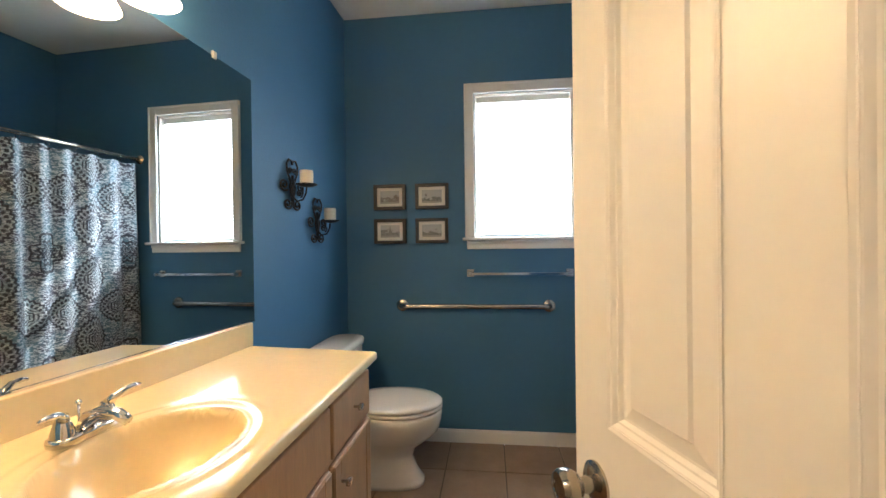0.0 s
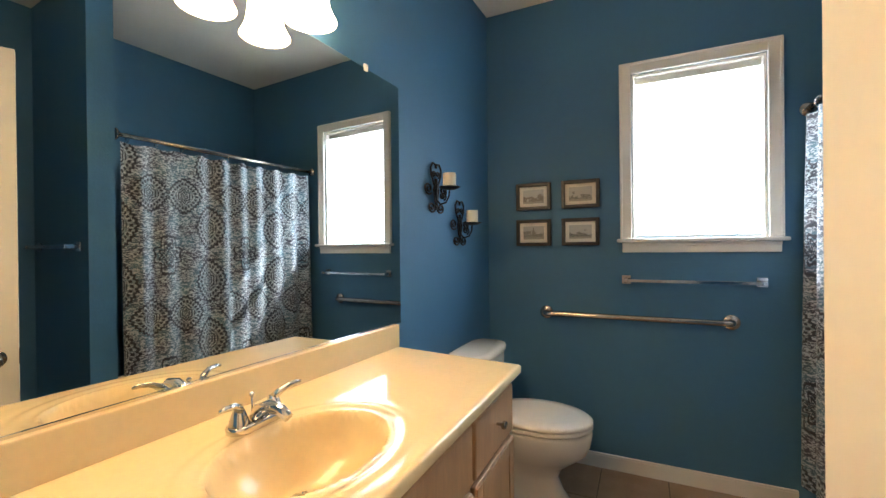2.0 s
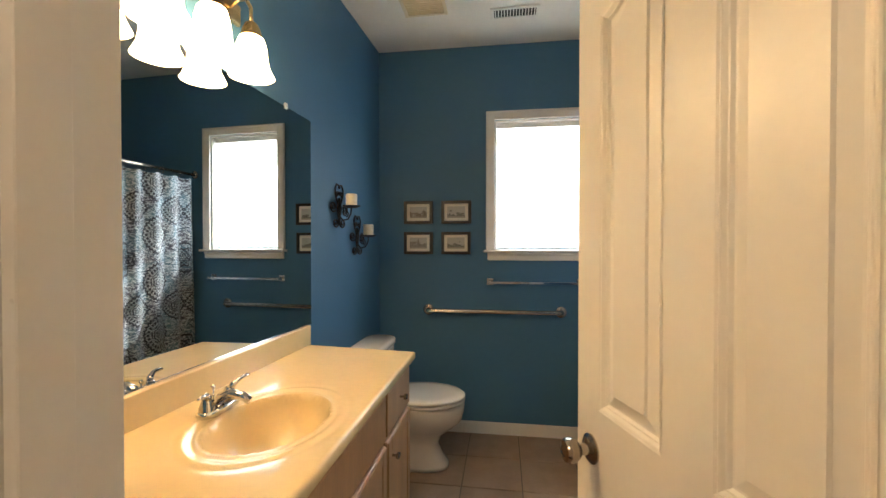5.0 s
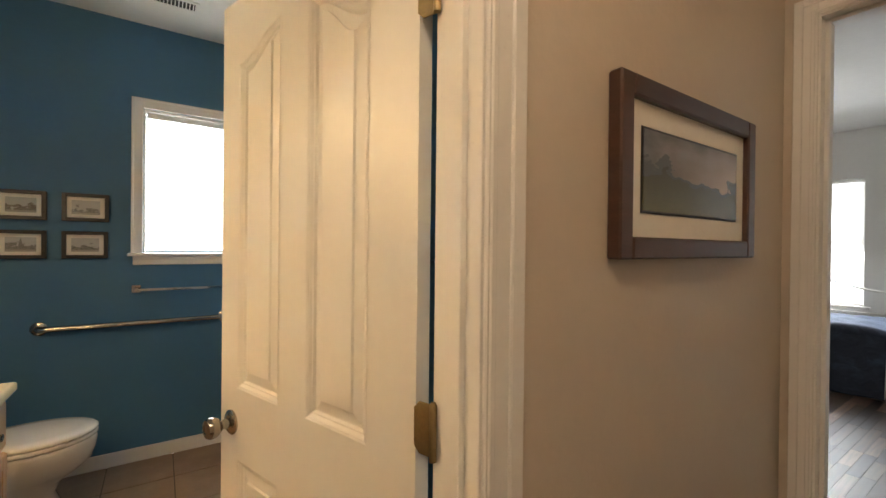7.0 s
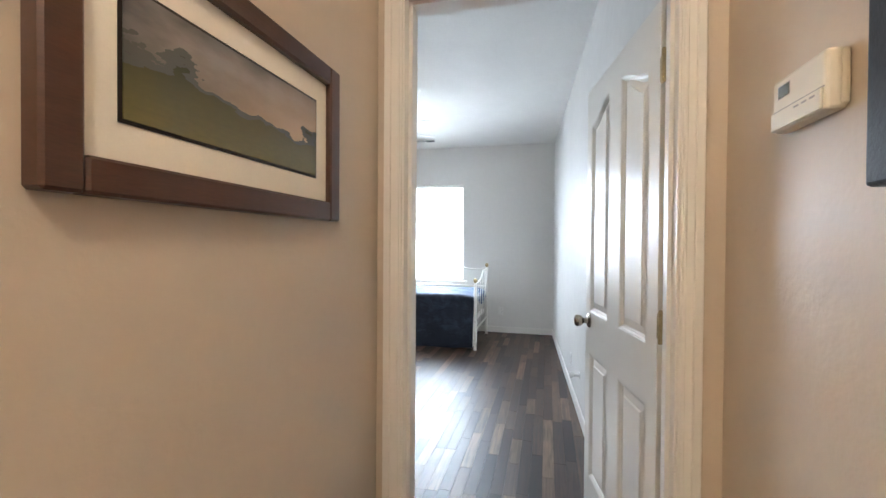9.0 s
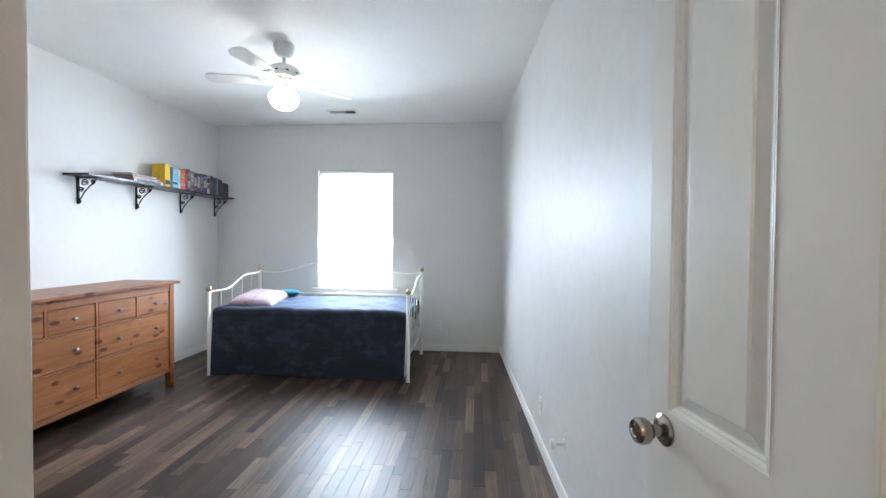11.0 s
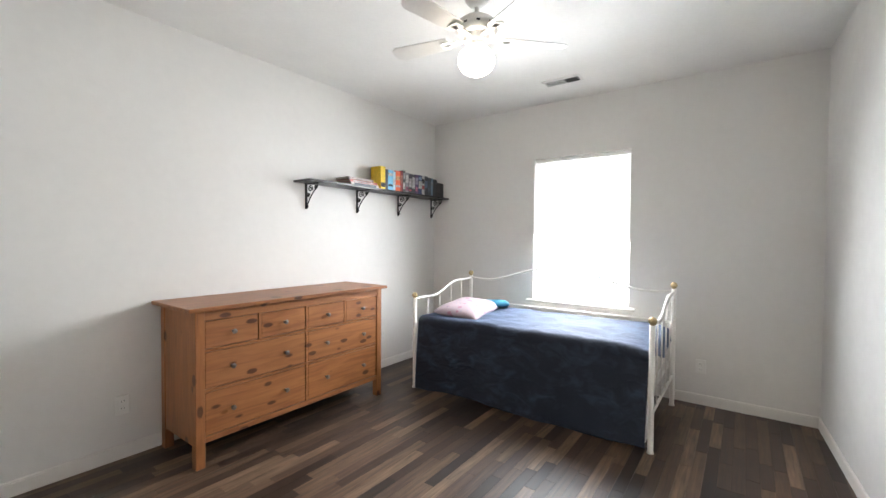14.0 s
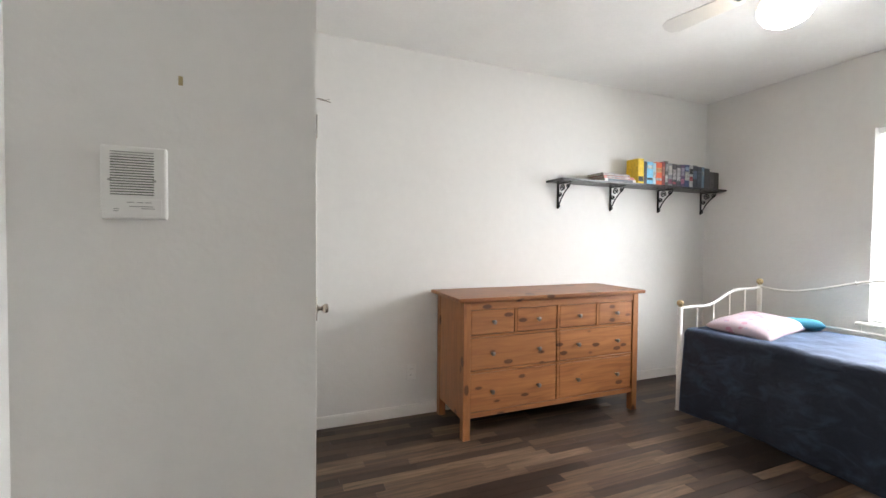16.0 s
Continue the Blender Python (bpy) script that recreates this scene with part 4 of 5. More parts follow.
# ---- bathroom: vanity light ----
vl = thing("vanity_light", "brass vanity light with four lit bell glass shades", "wall lamp", WEST @ pose(BX0, 0.065, 0.034))
block("backplate", BRASS, vl, (0.001, 0.020, 0.44, 1.12, 2.090, 2.165), bevel=0.008, segments=2)
for y in (1.060, 0.875, 0.690, 0.505):
    arm = bar("arm", BRASS, vl, [(0.02, y, 2.130), (0.050, y, 2.152), (0.080, y, 2.152), (0.099, y, 2.120), (0.100, y, 2.062)], 0.0065, 8)
    turned("cap", BRASS, vl, [(0.010, 2.062), (0.020, 2.055), (0.030, 2.035), (0.034, 2.018), (0.034, 2.010)], pose(0.100, y, 0.010), 18)
    bm = bmesh.new()
    lathe(bm, [(0.028, 2.022), (0.040, 2.014), (0.048, 1.986), (0.051, 1.955), (0.056, 1.922), (0.068, 1.896), (0.074, 1.885), (0.071, 1.885), (0.053, 1.922), (0.047, 1.955), (0.044, 1.986), (0.036, 2.008), (0.026, 2.018)], 24, pose(0.100, y, 0), closed=False)
    part("shade", bm, SHADE, vl, "glowing frosted bell shade", True)

# ---- bathroom: toilet ----
toilet = thing("toilet", "white porcelain toilet with a closed lid", "toilet", pose(BX0 - 0.006, 2.285, 0))


def loft(bm, sections, n=32):
    """Ovals (z, centre x, half length, half width, squareness) joined upwards."""
    rings = []
    for z, cx, ax, ay, p in sections:
        ring = []
        for k in range(n):
            a = 2 * math.pi * k / n
            c, s_ = math.cos(a), math.sin(a)
            ring.append(bm.verts.new((cx + ax * math.copysign(abs(c) ** p, c), ay * math.copysign(abs(s_) ** p, s_), z)))
        rings.append(ring)
    for u, v in zip(rings, rings[1:]):
        for k in range(n):
            bm.faces.new((u[k], u[(k + 1) % n], v[(k + 1) % n], v[k]))
    bm.faces.new(rings[0][::-1]), bm.faces.new(rings[-1])


bm = bmesh.new()
loft(bm, [(0.0, 0.365, 0.225, 0.112, 0.78), (0.02, 0.365, 0.222, 0.110, 0.78), (0.07, 0.362, 0.188, 0.092, 0.82), (0.14, 0.360, 0.165, 0.084, 0.88), (0.19, 0.375, 0.172, 0.094, 0.94), (0.235, 0.405, 0.208, 0.130, 0.98), (0.28, 0.425, 0.238, 0.160, 1.0), (0.33, 0.430, 0.250, 0.177, 1.0), (0.375, 0.432, 0.254, 0.183, 1.0), (0.392, 0.432, 0.250, 0.180, 1.0)])
part("bowl", bm, PORCELAIN, toilet, smooth=True)
bm = bmesh.new()
loft(bm, [(0.393, 0.432, 0.248, 0.182, 1.0), (0.400, 0.432, 0.257, 0.190, 1.0), (0.412, 0.432, 0.257, 0.190, 1.0), (0.416, 0.432, 0.250, 0.184, 1.0)])
part("seat", bm, PORCELAIN, toilet, smooth=True)
bm = bmesh.new()
loft(bm, [(0.4175, 0.432, 0.250, 0.184, 1.0), (0.423, 0.432, 0.258, 0.191, 1.0), (0.434, 0.432, 0.257, 0.190, 1.0), (0.441, 0.432, 0.244, 0.178, 1.0), (0.4445, 0.432, 0.19, 0.13, 1.0)])
part("lid", bm, PORCELAIN, toilet, smooth=True)
bm = bmesh.new()
loft(bm, [(0.36, 0.115, 0.085, 0.185, 0.45), (0.40, 0.112, 0.092, 0.198, 0.42), (0.60, 0.110, 0.097, 0.212, 0.40), (0.695, 0.109, 0.099, 0.216, 0.40)])
part("tank", bm, PORCELAIN, toilet, smooth=True)
bm = bmesh.new()
loft(bm, [(0.6955, 0.112, 0.100, 0.220, 0.42), (0.700, 0.112, 0.107, 0.228, 0.42), (0.722, 0.112, 0.107, 0.228, 0.42), (0.733, 0.112, 0.100, 0.220, 0.45), (0.737, 0.112, 0.085, 0.205, 0.5)])
part("tank_lid", bm, PORCELAIN, toilet, smooth=True)
block("bolt_deck", PORCELAIN, toilet, (0.14, 0.24, -0.10, 0.10, 0.30, 0.392), bevel=0.02, segments=3, smooth=True)
lever = bar("flush_lever", CHROME, toilet, [(0.205, -0.15, 0.64), (0.222, -0.15, 0.64), (0.226, -0.10, 0.632), (0.226, -0.075, 0.628)], 0.006, 8)

# ---- bathroom: bars on the window wall ----
tb = thing("towel_bar", "square chrome towel bar under the window", "towel bar", pose(0, BY1, 0), "towel bars")
for x in (0.372, 0.985):
    block("bracket", CHROME, tb, (x - 0.024, x + 0.024, -0.010, -0.001, 1.055, 1.103), (x - 0.011, x + 0.011, -0.070, -0.010, 1.066, 1.088), bevel=0.002)
block("rail", CHROME, tb, (0.378, 0.979, -0.066, -0.050, 1.069, 1.085), bevel=0.001)
tb2 = thing("towel_bar", "square chrome towel bar behind the open door", "towel bar", pose(1.53, 1.235, 0), "towel bars")
for x in (-0.27, 0.27):
    block("bracket", CHROME, tb2, (x - 0.024, x + 0.024, -0.010, -0.001, 1.27, 1.318), (x - 0.011, x + 0.011, -0.070, -0.010, 1.283, 1.305), bevel=0.002)
block("rail", CHROME, tb2, (-0.264, 0.264, -0.066, -0.050, 1.286, 1.302), bevel=0.001)
gb = thing("grab_bar", "brushed steel grab bar with round flanges", "grab bar", pose(0, BY1, 0))
for x in (-0.070, 0.858):
    turned("flange", STEEL, gb, [(0.038, 0.001), (0.038, 0.010), (0.032, 0.015), (0.018, 0.017)], pose(x, 0, 0.874, 90, 0, 0), 24)
bar("rail", STEEL, gb, [(-0.070, -0.012, 0.874), (-0.069, -0.040, 0.874), (-0.055, -0.055, 0.874), (-0.03, -0.058, 0.874), (0.818, -0.058, 0.874), (0.843, -0.055, 0.874), (0.857, -0.040, 0.874), (0.858, -0.012, 0.874)], 0.0155, 14)

# ---- bathroom: small pictures ----


def small_picture(x0, x1, z0, z1, mat, label):
    p = thing("picture_frame", label, "picture", pose((x0 + x1) / 2, BY1 - 0.001, (z0 + z1) / 2), "four small prints")
    w, h, f = (x1 - x0) / 2, (z1 - z0) / 2, 0.020
    block("frame", FRAME_DARK, p, (-w, -w + f, -0.030, 0, -h, h), (w - f, w, -0.030, 0, -h, h), (-w + f, w - f, -0.030, 0, -h, -h + f), (-w + f, w - f, -0.030, 0, h - f, h), bevel=0.002)
    block("mat_board", MATBOARD, p, (-w + f, w - f, -0.016, -0.002, -h + f, h - f))
    block("print", mat, p, (-w + f + 0.022, w - f - 0.022, -0.0185, -0.0165, -h + f + 0.020, h - f - 0.020))


small_picture(-0.246, -0.038, 1.490, 1.652, PRINTS[1], "dark framed print of a courtyard on the blue wall")
small_picture(0.026, 0.238, 1.490, 1.652, PRINTS[2], "dark framed print of a long building on the blue wall")
small_picture(-0.246, -0.038, 1.272, 1.431, PRINTS[3], "dark framed print of a church with a spire")
small_picture(0.026, 0.234, 1.272, 1.431, PRINTS[4], "dark framed print of a street of houses")

# ---- bathroom: candle sconces ----


def sconce(y, z, label):
    """Scrolled iron bracket on the west wall with a cup and candle; y, z its middle."""
    s = thing("candle_sconce", label, "sconce", WEST @ pose(BX0, y, z), "candle sconces")
    bm = bmesh.new()

    def line(pts, r=0.0042):
        tube(bm, [(0.012, a * 1.45, b * 1.08) for a, b in pts], r * 1.15, 6)

    line([(0.0, -0.10), (0.0, 0.04)], 0.007)
    for q in (-1, 1):
        line([(q * 0.0, -0.02), (q * 0.018, 0.02), (q * 0.034, 0.055), (q * 0.036, 0.085), (q * 0.022, 0.108), (q * 0.004, 0.104), (q * 0.000, 0.088)])
        line([(q * a, b) for a, b in spiral(0.012, 0.060, 0.014, 0.003, -1.2, 1.3)], 0.0035)
        line([(q * a, b) for a, b in spiral(0.030, -0.090, 0.026, 0.005, 2.6, 1.6)])
        line([(q * a, b) for a, b in spiral(0.052, -0.010, 0.027, 0.005, -2.4, 1.6)])
        line([(0.0, 0.03), (q * 0.018, -0.01), (q * 0.010, -0.05), (q * 0.004, -0.075)])
    part("scrollwork", bm, IRON, s, smooth=True)
    bm = bmesh.new()
    tube(bm, [(a, 0.0, b) for a, b in [(0.012, -0.055), (0.035, -0.082), (0.065, -0.075), (0.082, -0.045), (0.085, -0.012)]], 0.0045, 6)
    tube(bm, [(a, 0.0, b) for a, b in spiral(0.048, -0.045, 0.020, 0.004, -1.3, 1.5)], 0.0038, 6)
    part("arm", bm, IRON, s, smooth=True)
    turned("cup", IRON, s, [(0.006, -0.016), (0.030, -0.013), (0.050, -0.004), (0.051, -0.001), (0.030, -0.006), (0.001, -0.007)], pose(0.085, 0, 0), 20)
    c = turned("candle", WAX, s, [(0.031, -0.006), (0.032, 0.058), (0.030, 0.064), (0.022, 0.062), (0.003, 0.058)], pose(0.085, 0, 0), 20, "ivory pillar candle")
    bar("wick", DARK, c, [(0.085, 0, 0.057), (0.086, 0, 0.067)], 0.0012, 5)
    return s


sconce(2.025, 1.560, "black scrolled iron sconce with an ivory candle, hung higher")
sconce(2.290, 1.402, "black scrolled iron sconce with an ivory candle, hung lower")

# ---- bathroom: tub and curtain ----
tub = thing("bathtub", "white bathtub in the alcove behind the curtain", "bathtub", pose(0, 0, 0))
bm = bmesh.new()
for b in ((1.20, 1.26, 1.357, BY1 - 0.002, 0, 0.40), (BX1 - 0.08, BX1 - 0.002, 1.357, BY1 - 0.002, 0, 0.40), (1.26, BX1 - 0.08, 1.357, 1.43, 0, 0.40), (1.26, BX1 - 0.08, BY1 - 0.10, BY1 - 0.002, 0, 0.40), (1.26, BX1 - 0.08, 1.43, BY1 - 0.10, 0, 0.08)):
    box(bm, *b, bevel=0.012, segments=2)
part("shell", bm, PORCELAIN, tub)
rod = thing("curtain_rod", "brushed steel shower curtain rod", "curtain rod")
bar("rod", STEEL, rod, [(1.165, 1.357, 1.905), (1.165, BY1 - 0.002, 1.905)], 0.0125, 14)
for y, a in ((1.356, -90), (BY1 - 0.001, 90)):
    turned("flange", STEEL, rod, [(0.032, 0.0), (0.032, 0.006), (0.020, 0.018), (0.014, 0.020)], pose(1.165, y, 1.905, a, 0, 0), 20)
curtain = thing("shower_curtain", "grey and teal medallion-print shower curtain, drawn closed", "curtain")
C0, C1, CZ0, CZ1 = 1.378, 2.690, 0.14, 1.868
NU, NV = 260, 30
me = bpy.data.meshes.new("cloth")
co, faces, uvs = [], [], []
for j in range(NV + 1):
    z = CZ0 + (CZ1 - CZ0) * j / NV
    hang = 1 - j / NV
    for i in range(NU + 1):
        q = i / NU
        ph = q * 2 * math.pi * 9
        d = (0.012 + 0.010 * hang) * math.sin(ph + 0.8 * math.sin(q * 11)) + 0.010 * math.sin(q * 37 + 1.3) * (0.4 + 0.6 * hang) + 0.006 * math.sin(q * 61 + z * 1.5)
        co.append((1.150 + d - 0.012 * hang, C0 + (C1 - C0) * q + 0.006 * math.cos(ph) * hang, z - 0.006 * (math.cos(ph * 1.0) - 1) * (-1 if j == NV else 0)))
        uvs.append((q * 1.62, z))
for j in range(NV):
    for i in range(NU):
        a = j * (NU + 1) + i
        faces.append((a, a + 1, a + NU + 2, a + NU + 1))
me.from_pydata(co, [], faces)
layer = me.uv_layers.new(name="weave")
for lp in me.loops:
    layer.data[lp.index].uv = uvs[lp.vertex_index]
for p in me.polygons:
    p.use_smooth = True
me.materials.append(CURTAIN)
cloth = new("cloth", me)
cloth.parent = curtain
for k in range(9):
    y = C0 + (C1 - C0) * (k + 0.25) / 9
    bm = bmesh.new()
    tube(bm, [(1.163 + 0.017 * math.cos(a), y, 1.893 + 0.028 * math.sin(a)) for a in (2 * math.pi * q / 16 for q in range(17))], 0.0016, 5, False)
    part("ring", bm, CHROME, curtain, smooth=True)

# ---- bathroom: ceiling ----


def vent(name, label, x0, x1, y0, y1, mat, slats, along, backing=DARK):
    v = thing(name, label, "vent", pose((x0 + x1) / 2, (y0 + y1) / 2, H), "ceiling vents")
    w, d, f = (x1 - x0) / 2, (y1 - y0) / 2, 0.020
    block("frame", mat, v, (-w, -w + f, -d, d, -0.009, -0.001), (w - f, w, -d, d, -0.009, -0.001), (-w + f, w - f, -d, -d + f, -0.009, -0.001), (-w + f, w - f, d - f, d, -0.009, -0.001), bevel=0.002)
    block("backing", backing, v, (-w + f, w - f, -d + f, d - f, -0.003, -0.001))
    for k in range(slats):
        q = (k + 0.5) / slats
        bm = bmesh.new()
        if along == "x":
            y = -d + f + q * 2 * (d - f)
            box(bm, -w + f, w - f, y - 0.0025, y + 0.0025, -0.010, -0.0035)
        else:
            x = -w + f + q * 2 * (w - f)
            box(bm, x - 0.0025, x + 0.0025, -d + f, d - f, -0.010, -0.0035)
        part("slat", bm, mat, v)
    return v


vent("ceiling_vent", "white slatted air vent in the bathroom ceiling", 0.385, 0.675, 2.280, 2.405, PLASTIC, 14, "y")
vent("exhaust_fan_grille", "yellowed plastic exhaust fan grille in the ceiling", -0.13, 0.13, 2.02, 2.30, IVORY, 12, "x", IVORY)
vb = vent("ceiling_vent", "white slatted air vent in the bedroom ceiling", 6.43, 6.57, 1.00, 1.33, PLASTIC, 16, "x")
# The shade inside the open half is a dark sheet across the slats.
block("damper", DARK, vb, (-0.045, 0.045, -0.14, -0.03, -0.0105, -0.0095), label="dark sheet standing for the shade in the vent's open half")

# ---- hall ----
hp = thing("landscape_picture", "walnut-framed landscape painting with a white mat", "picture", pose(1.496, -0.001, 1.519, 0, 0, 0))
w, h, f = 0.304, 0.177, 0.043
block("frame", FRAME_WALNUT, hp, (-w, -w + f, -0.030, 0, -h, h), (w - f, w, -0.030, 0, -h, h), (-w + f, w - f, -0.030, 0, -h, -h + f), (-w + f, w - f, -0.030, 0, h - f, h), bevel=0.004)
block("mat_board", MATBOARD, hp, (-w + f, w - f, -0.016, -0.002, -h + f, h - f))
block("fillet", FRAME_DARK, hp, (-0.218, 0.218, -0.0175, -0.0165, -0.086, 0.086))
block("painting", PRINTS[0], hp, (-0.213, 0.213, -0.0195, -0.0178, -0.081, 0.081))
th = thing("thermostat", "ivory wall thermostat with a small display", "thermostat", pose(1.735, HY0 + 0.001, 1.562))
CREAMPLASTIC = material("cream_plastic", (0.74, 0.70, 0.60), 0.4, var=0.03)
block("body", CREAMPLASTIC, th, (-0.078, 0.078, 0.0, 0.030, -0.060, 0.036), bevel=0.006, segments=2)
block("wall_plate", CREAMPLASTIC, th, (-0.084, 0.070, 0.0, 0.010, -0.054, 0.032), bevel=0.003)
block("flap", CREAMPLASTIC, th, (-0.074, 0.074, 0.0295, 0.0345, -0.058, -0.024), bevel=0.002)
block("display", GREYLCD, th, (0.022, 0.056, 0.0295, 0.031, 0.000, 0.020))
block("display_rim", PENCIL, th, (0.020, 0.058, 0.0292, 0.0304, -0.002, 0.022))
block("seam", PENCIL, th, (-0.074, 0.074, 0.0292, 0.0308, -0.0235, -0.0215))
for k in range(3):
    block("label_bar", PENCIL, th, (-0.060 + 0.022 * k, -0.046 + 0.022 * k, 0.0344, 0.0352, -0.034, -0.031))
p2 = thing("picture_frame", "black ornate picture frame on the hallway wall", "picture", pose(1.385, HY0 + 0.001, 1.62))
bm = bmesh.new()
for b in ((-0.19, -0.145, 0.0, 0.03, -0.25, 0.25), (0.145, 0.19, 0.0, 0.03, -0.25, 0.25), (-0.145, 0.145, 0.0, 0.03, -0.25, -0.205), (-0.145, 0.145, 0.0, 0.03, 0.205, 0.25)):
    box(bm, *b, bevel=0.006, segments=2)
part("frame", bm, IRON, p2)
block("mat_board", MATBOARD, p2, (-0.145, 0.145, 0.002, 0.012, -0.205, 0.205))
# Unseen fixture, made up to go with the hallway fill; its dome glows too.
hl = thing("hall_fill_fixture", "unseen glowing dome added on the hallway ceiling at the fill lamp", "ceiling lamp", pose(0.20, -0.66, H))
turned("base", NICKEL, hl, [(0.13, -0.001), (0.13, -0.02), (0.12, -0.025)], None, 28)
turned("dome", SHADE_DIM, hl, [(0.118, -0.026), (0.112, -0.05), (0.085, -0.075), (0.04, -0.088), (0.005, -0.09)], None, 28)

# ---- bedroom: dresser ----
DX0, DX1, DY0, DY1 = 4.045, 5.555, 2.405, 2.895
dresser = thing("dresser", "stained knotty pine dresser with eight drawers", "dresser", pose(0, 0, 0))
block("top", PINE_X, dresser, (4.000, 5.597, 2.375, RY1 - 0.015, 0.928, 0.952), bevel=0.003)
for x0, x1 in ((DX0, DX0 + 0.052), (DX1 - 0.052, DX1)):
    for y0, y1 in ((DY0, DY0 + 0.052), (DY1 - 0.052, DY1)):
        block("leg", PINE_Z, dresser, (x0, x1, y0, y1, 0.0, 0.928), bevel=0.002)
for x in (DX0 + 0.006, DX1 - 0.024):
    block("side_panel", PINE_Z, dresser, (x, x + 0.018, DY0 + 0.052, DY1 - 0.052, 0.13, 0.928))
block("back_panel", PINE_X, dresser, (DX0 + 0.052, DX1 - 0.052, DY1 - 0.02, DY1 - 0.01, 0.13, 0.928))
mid = (DX0 + DX1) / 2
block("front_frame", PINE_X, dresser, (DX0 + 0.052, DX1 - 0.052, DY0 + 0.004, DY0 + 0.03, 0.868, 0.928), (DX0 + 0.052, DX1 - 0.052, DY0 + 0.006, DY0 + 0.03, 0.682, 0.698), (DX0 + 0.052, DX1 - 0.052, DY0 + 0.006, DY0 + 0.03, 0.442, 0.458), (DX0 + 0.052, DX1 - 0.052, DY0 + 0.004, DY0 + 0.03, 0.145, 0.178), (mid - 0.010, mid + 0.010, DY0 + 0.005, DY0 + 0.03, 0.178, 0.868), bevel=0.001)
block("carcass", FRAME_DARK, dresser, (DX0 + 0.03, DX1 - 0.03, DY0 + 0.05, DY1 - 0.03, 0.15, 0.90))


def pine_drawer(x0, x1, z0, z1, knobs):
    dr = block("drawer", PINE_X, dresser, (x0 + 0.0045, x1 - 0.0045, DY0 + 0.008, DY0 + 0.028, z0 + 0.0045, z1 - 0.0045), bevel=0.0025)
    for x in knobs:
        turned("knob", PEWTER, dr, [(0.008, 0.0), (0.0065, 0.010), (0.010, 0.016), (0.0155, 0.022), (0.0155, 0.027), (0.008, 0.031)], pose(x, DY0 + 0.008, (z0 + z1) / 2, 90, 0, 0), 16, "dark pewter knob")


for x0, x1 in ((DX0 + 0.052, mid - 0.010), (mid + 0.010, DX1 - 0.052)):
    c = (x0 + x1) / 2
    block("divider", PINE_Z, dresser, (c - 0.009, c + 0.009, DY0 + 0.005, DY0 + 0.03, 0.698, 0.868))
    pine_drawer(x0, c - 0.009, 0.698, 0.868, ((x0 + c) / 2 - 0.004,))
    pine_drawer(c + 0.009, x1, 0.698, 0.868, ((x1 + c) / 2 + 0.004,))
    for z0, z1 in ((0.458, 0.682), (0.178, 0.442)):
        pine_drawer(x0, x1, z0, z1, (c - 0.185, c + 0.185))

# ---- bedroom: daybed ----
BFX, BBX, BYS, BYN = 5.865, 6.825, 0.322, 2.285
bed = thing("daybed", "white metal daybed with brass ball finials", "bed", pose(0, 0, 0))
for x, zt in ((BFX, 0.820), (BBX, 0.965)):
    for y in (BYS, BYN):
        p = bar("post", BEDWHITE, bed, [(x, y, 0.0), (x, y, 0.02), (x, y, zt)], [0.022, 0.018, 0.018], 14)
        turned("finial", BRASS, p, [(0.012, zt - 0.002), (0.014, zt + 0.004)] + [(max(r, 0.008) if k < 4 else r, zz) for k, (r, zz) in enumerate(ball(0.027, zt + 0.028))], pose(x, y, 0), 18, "brass ball finial")


def rail_height(q):
    """Front to back sweep of an end rail."""
    return 0.785 + 0.135 * (q * q * (3 - 2 * q)) - 0.014 * math.sin(q * math.pi * 2) + 0.012 * math.sin(q * math.pi * 4)


for y in (BYS, BYN):
    e = bar("end_rail", BEDWHITE, bed, [(BFX + (BBX - BFX) * k / 20, y, rail_height(k / 20) + 0.022) for k in range(21)], 0.0105, 10)
    bar("end_cross_rail", BEDWHITE, bed, [(BFX, y, 0.245), (BBX, y, 0.245)], 0.011, 8)
    for k in range(1, 5):
        q = k / 5
        x = BFX + (BBX - BFX) * q
        bar("spindle", BEDWHITE, bed, [(x, y, 0.245), (x, y, rail_height(q) + 0.022)], 0.005, 8)
    for q in (0.33, 0.66):
        turned("collar", BEDWHITE, e, ball(0.017), pose(BFX + (BBX - BFX) * q, y, rail_height(q) + 0.022), 12)


def back_height(q):
    """Flat near the posts, a slight dip, then a long swell under the window."""
    s_ = 1 - abs(2 * q - 1)
    e = min(max((s_ - 0.26) / 0.62, 0.0), 1.0)
    return 0.948 - 0.016 * math.sin(min(s_ / 0.36, 1.0) * math.pi) + 0.130 * e * e * (3 - 2 * e)


b = bar("back_rail", BEDWHITE, bed, [(BBX, BYS + (BYN - BYS) * k / 44, back_height(k / 44)) for k in range(45)], 0.0105, 10)
for q in (0.33, 0.5, 0.67):
    turned("collar", BEDWHITE, b, ball(0.014), pose(BBX, BYS + (BYN - BYS) * q, back_height(q)), 12)
for z in (0.690, 0.30):
    bar("back_cross_rail", BEDWHITE, bed, [(BBX, BYS, z), (BBX, BYN, z)], 0.010, 8)
block("deck", BEDWHITE, bed, (BFX + 0.03, BBX - 0.02, BYS + 0.02, BYN - 0.02, 0.33, 0.365), bevel=0.003)
bar("front_rail", BEDWHITE, bed, [(BFX + 0.05, BYS, 0.345), (BFX + 0.05, BYN, 0.345)], 0.013, 8)
MATTRESS = material("white_mattress_ticking", (0.62, 0.58, 0.52), 0.9, var=0.08, scale=12, bump=0.3, bump_scale=60)
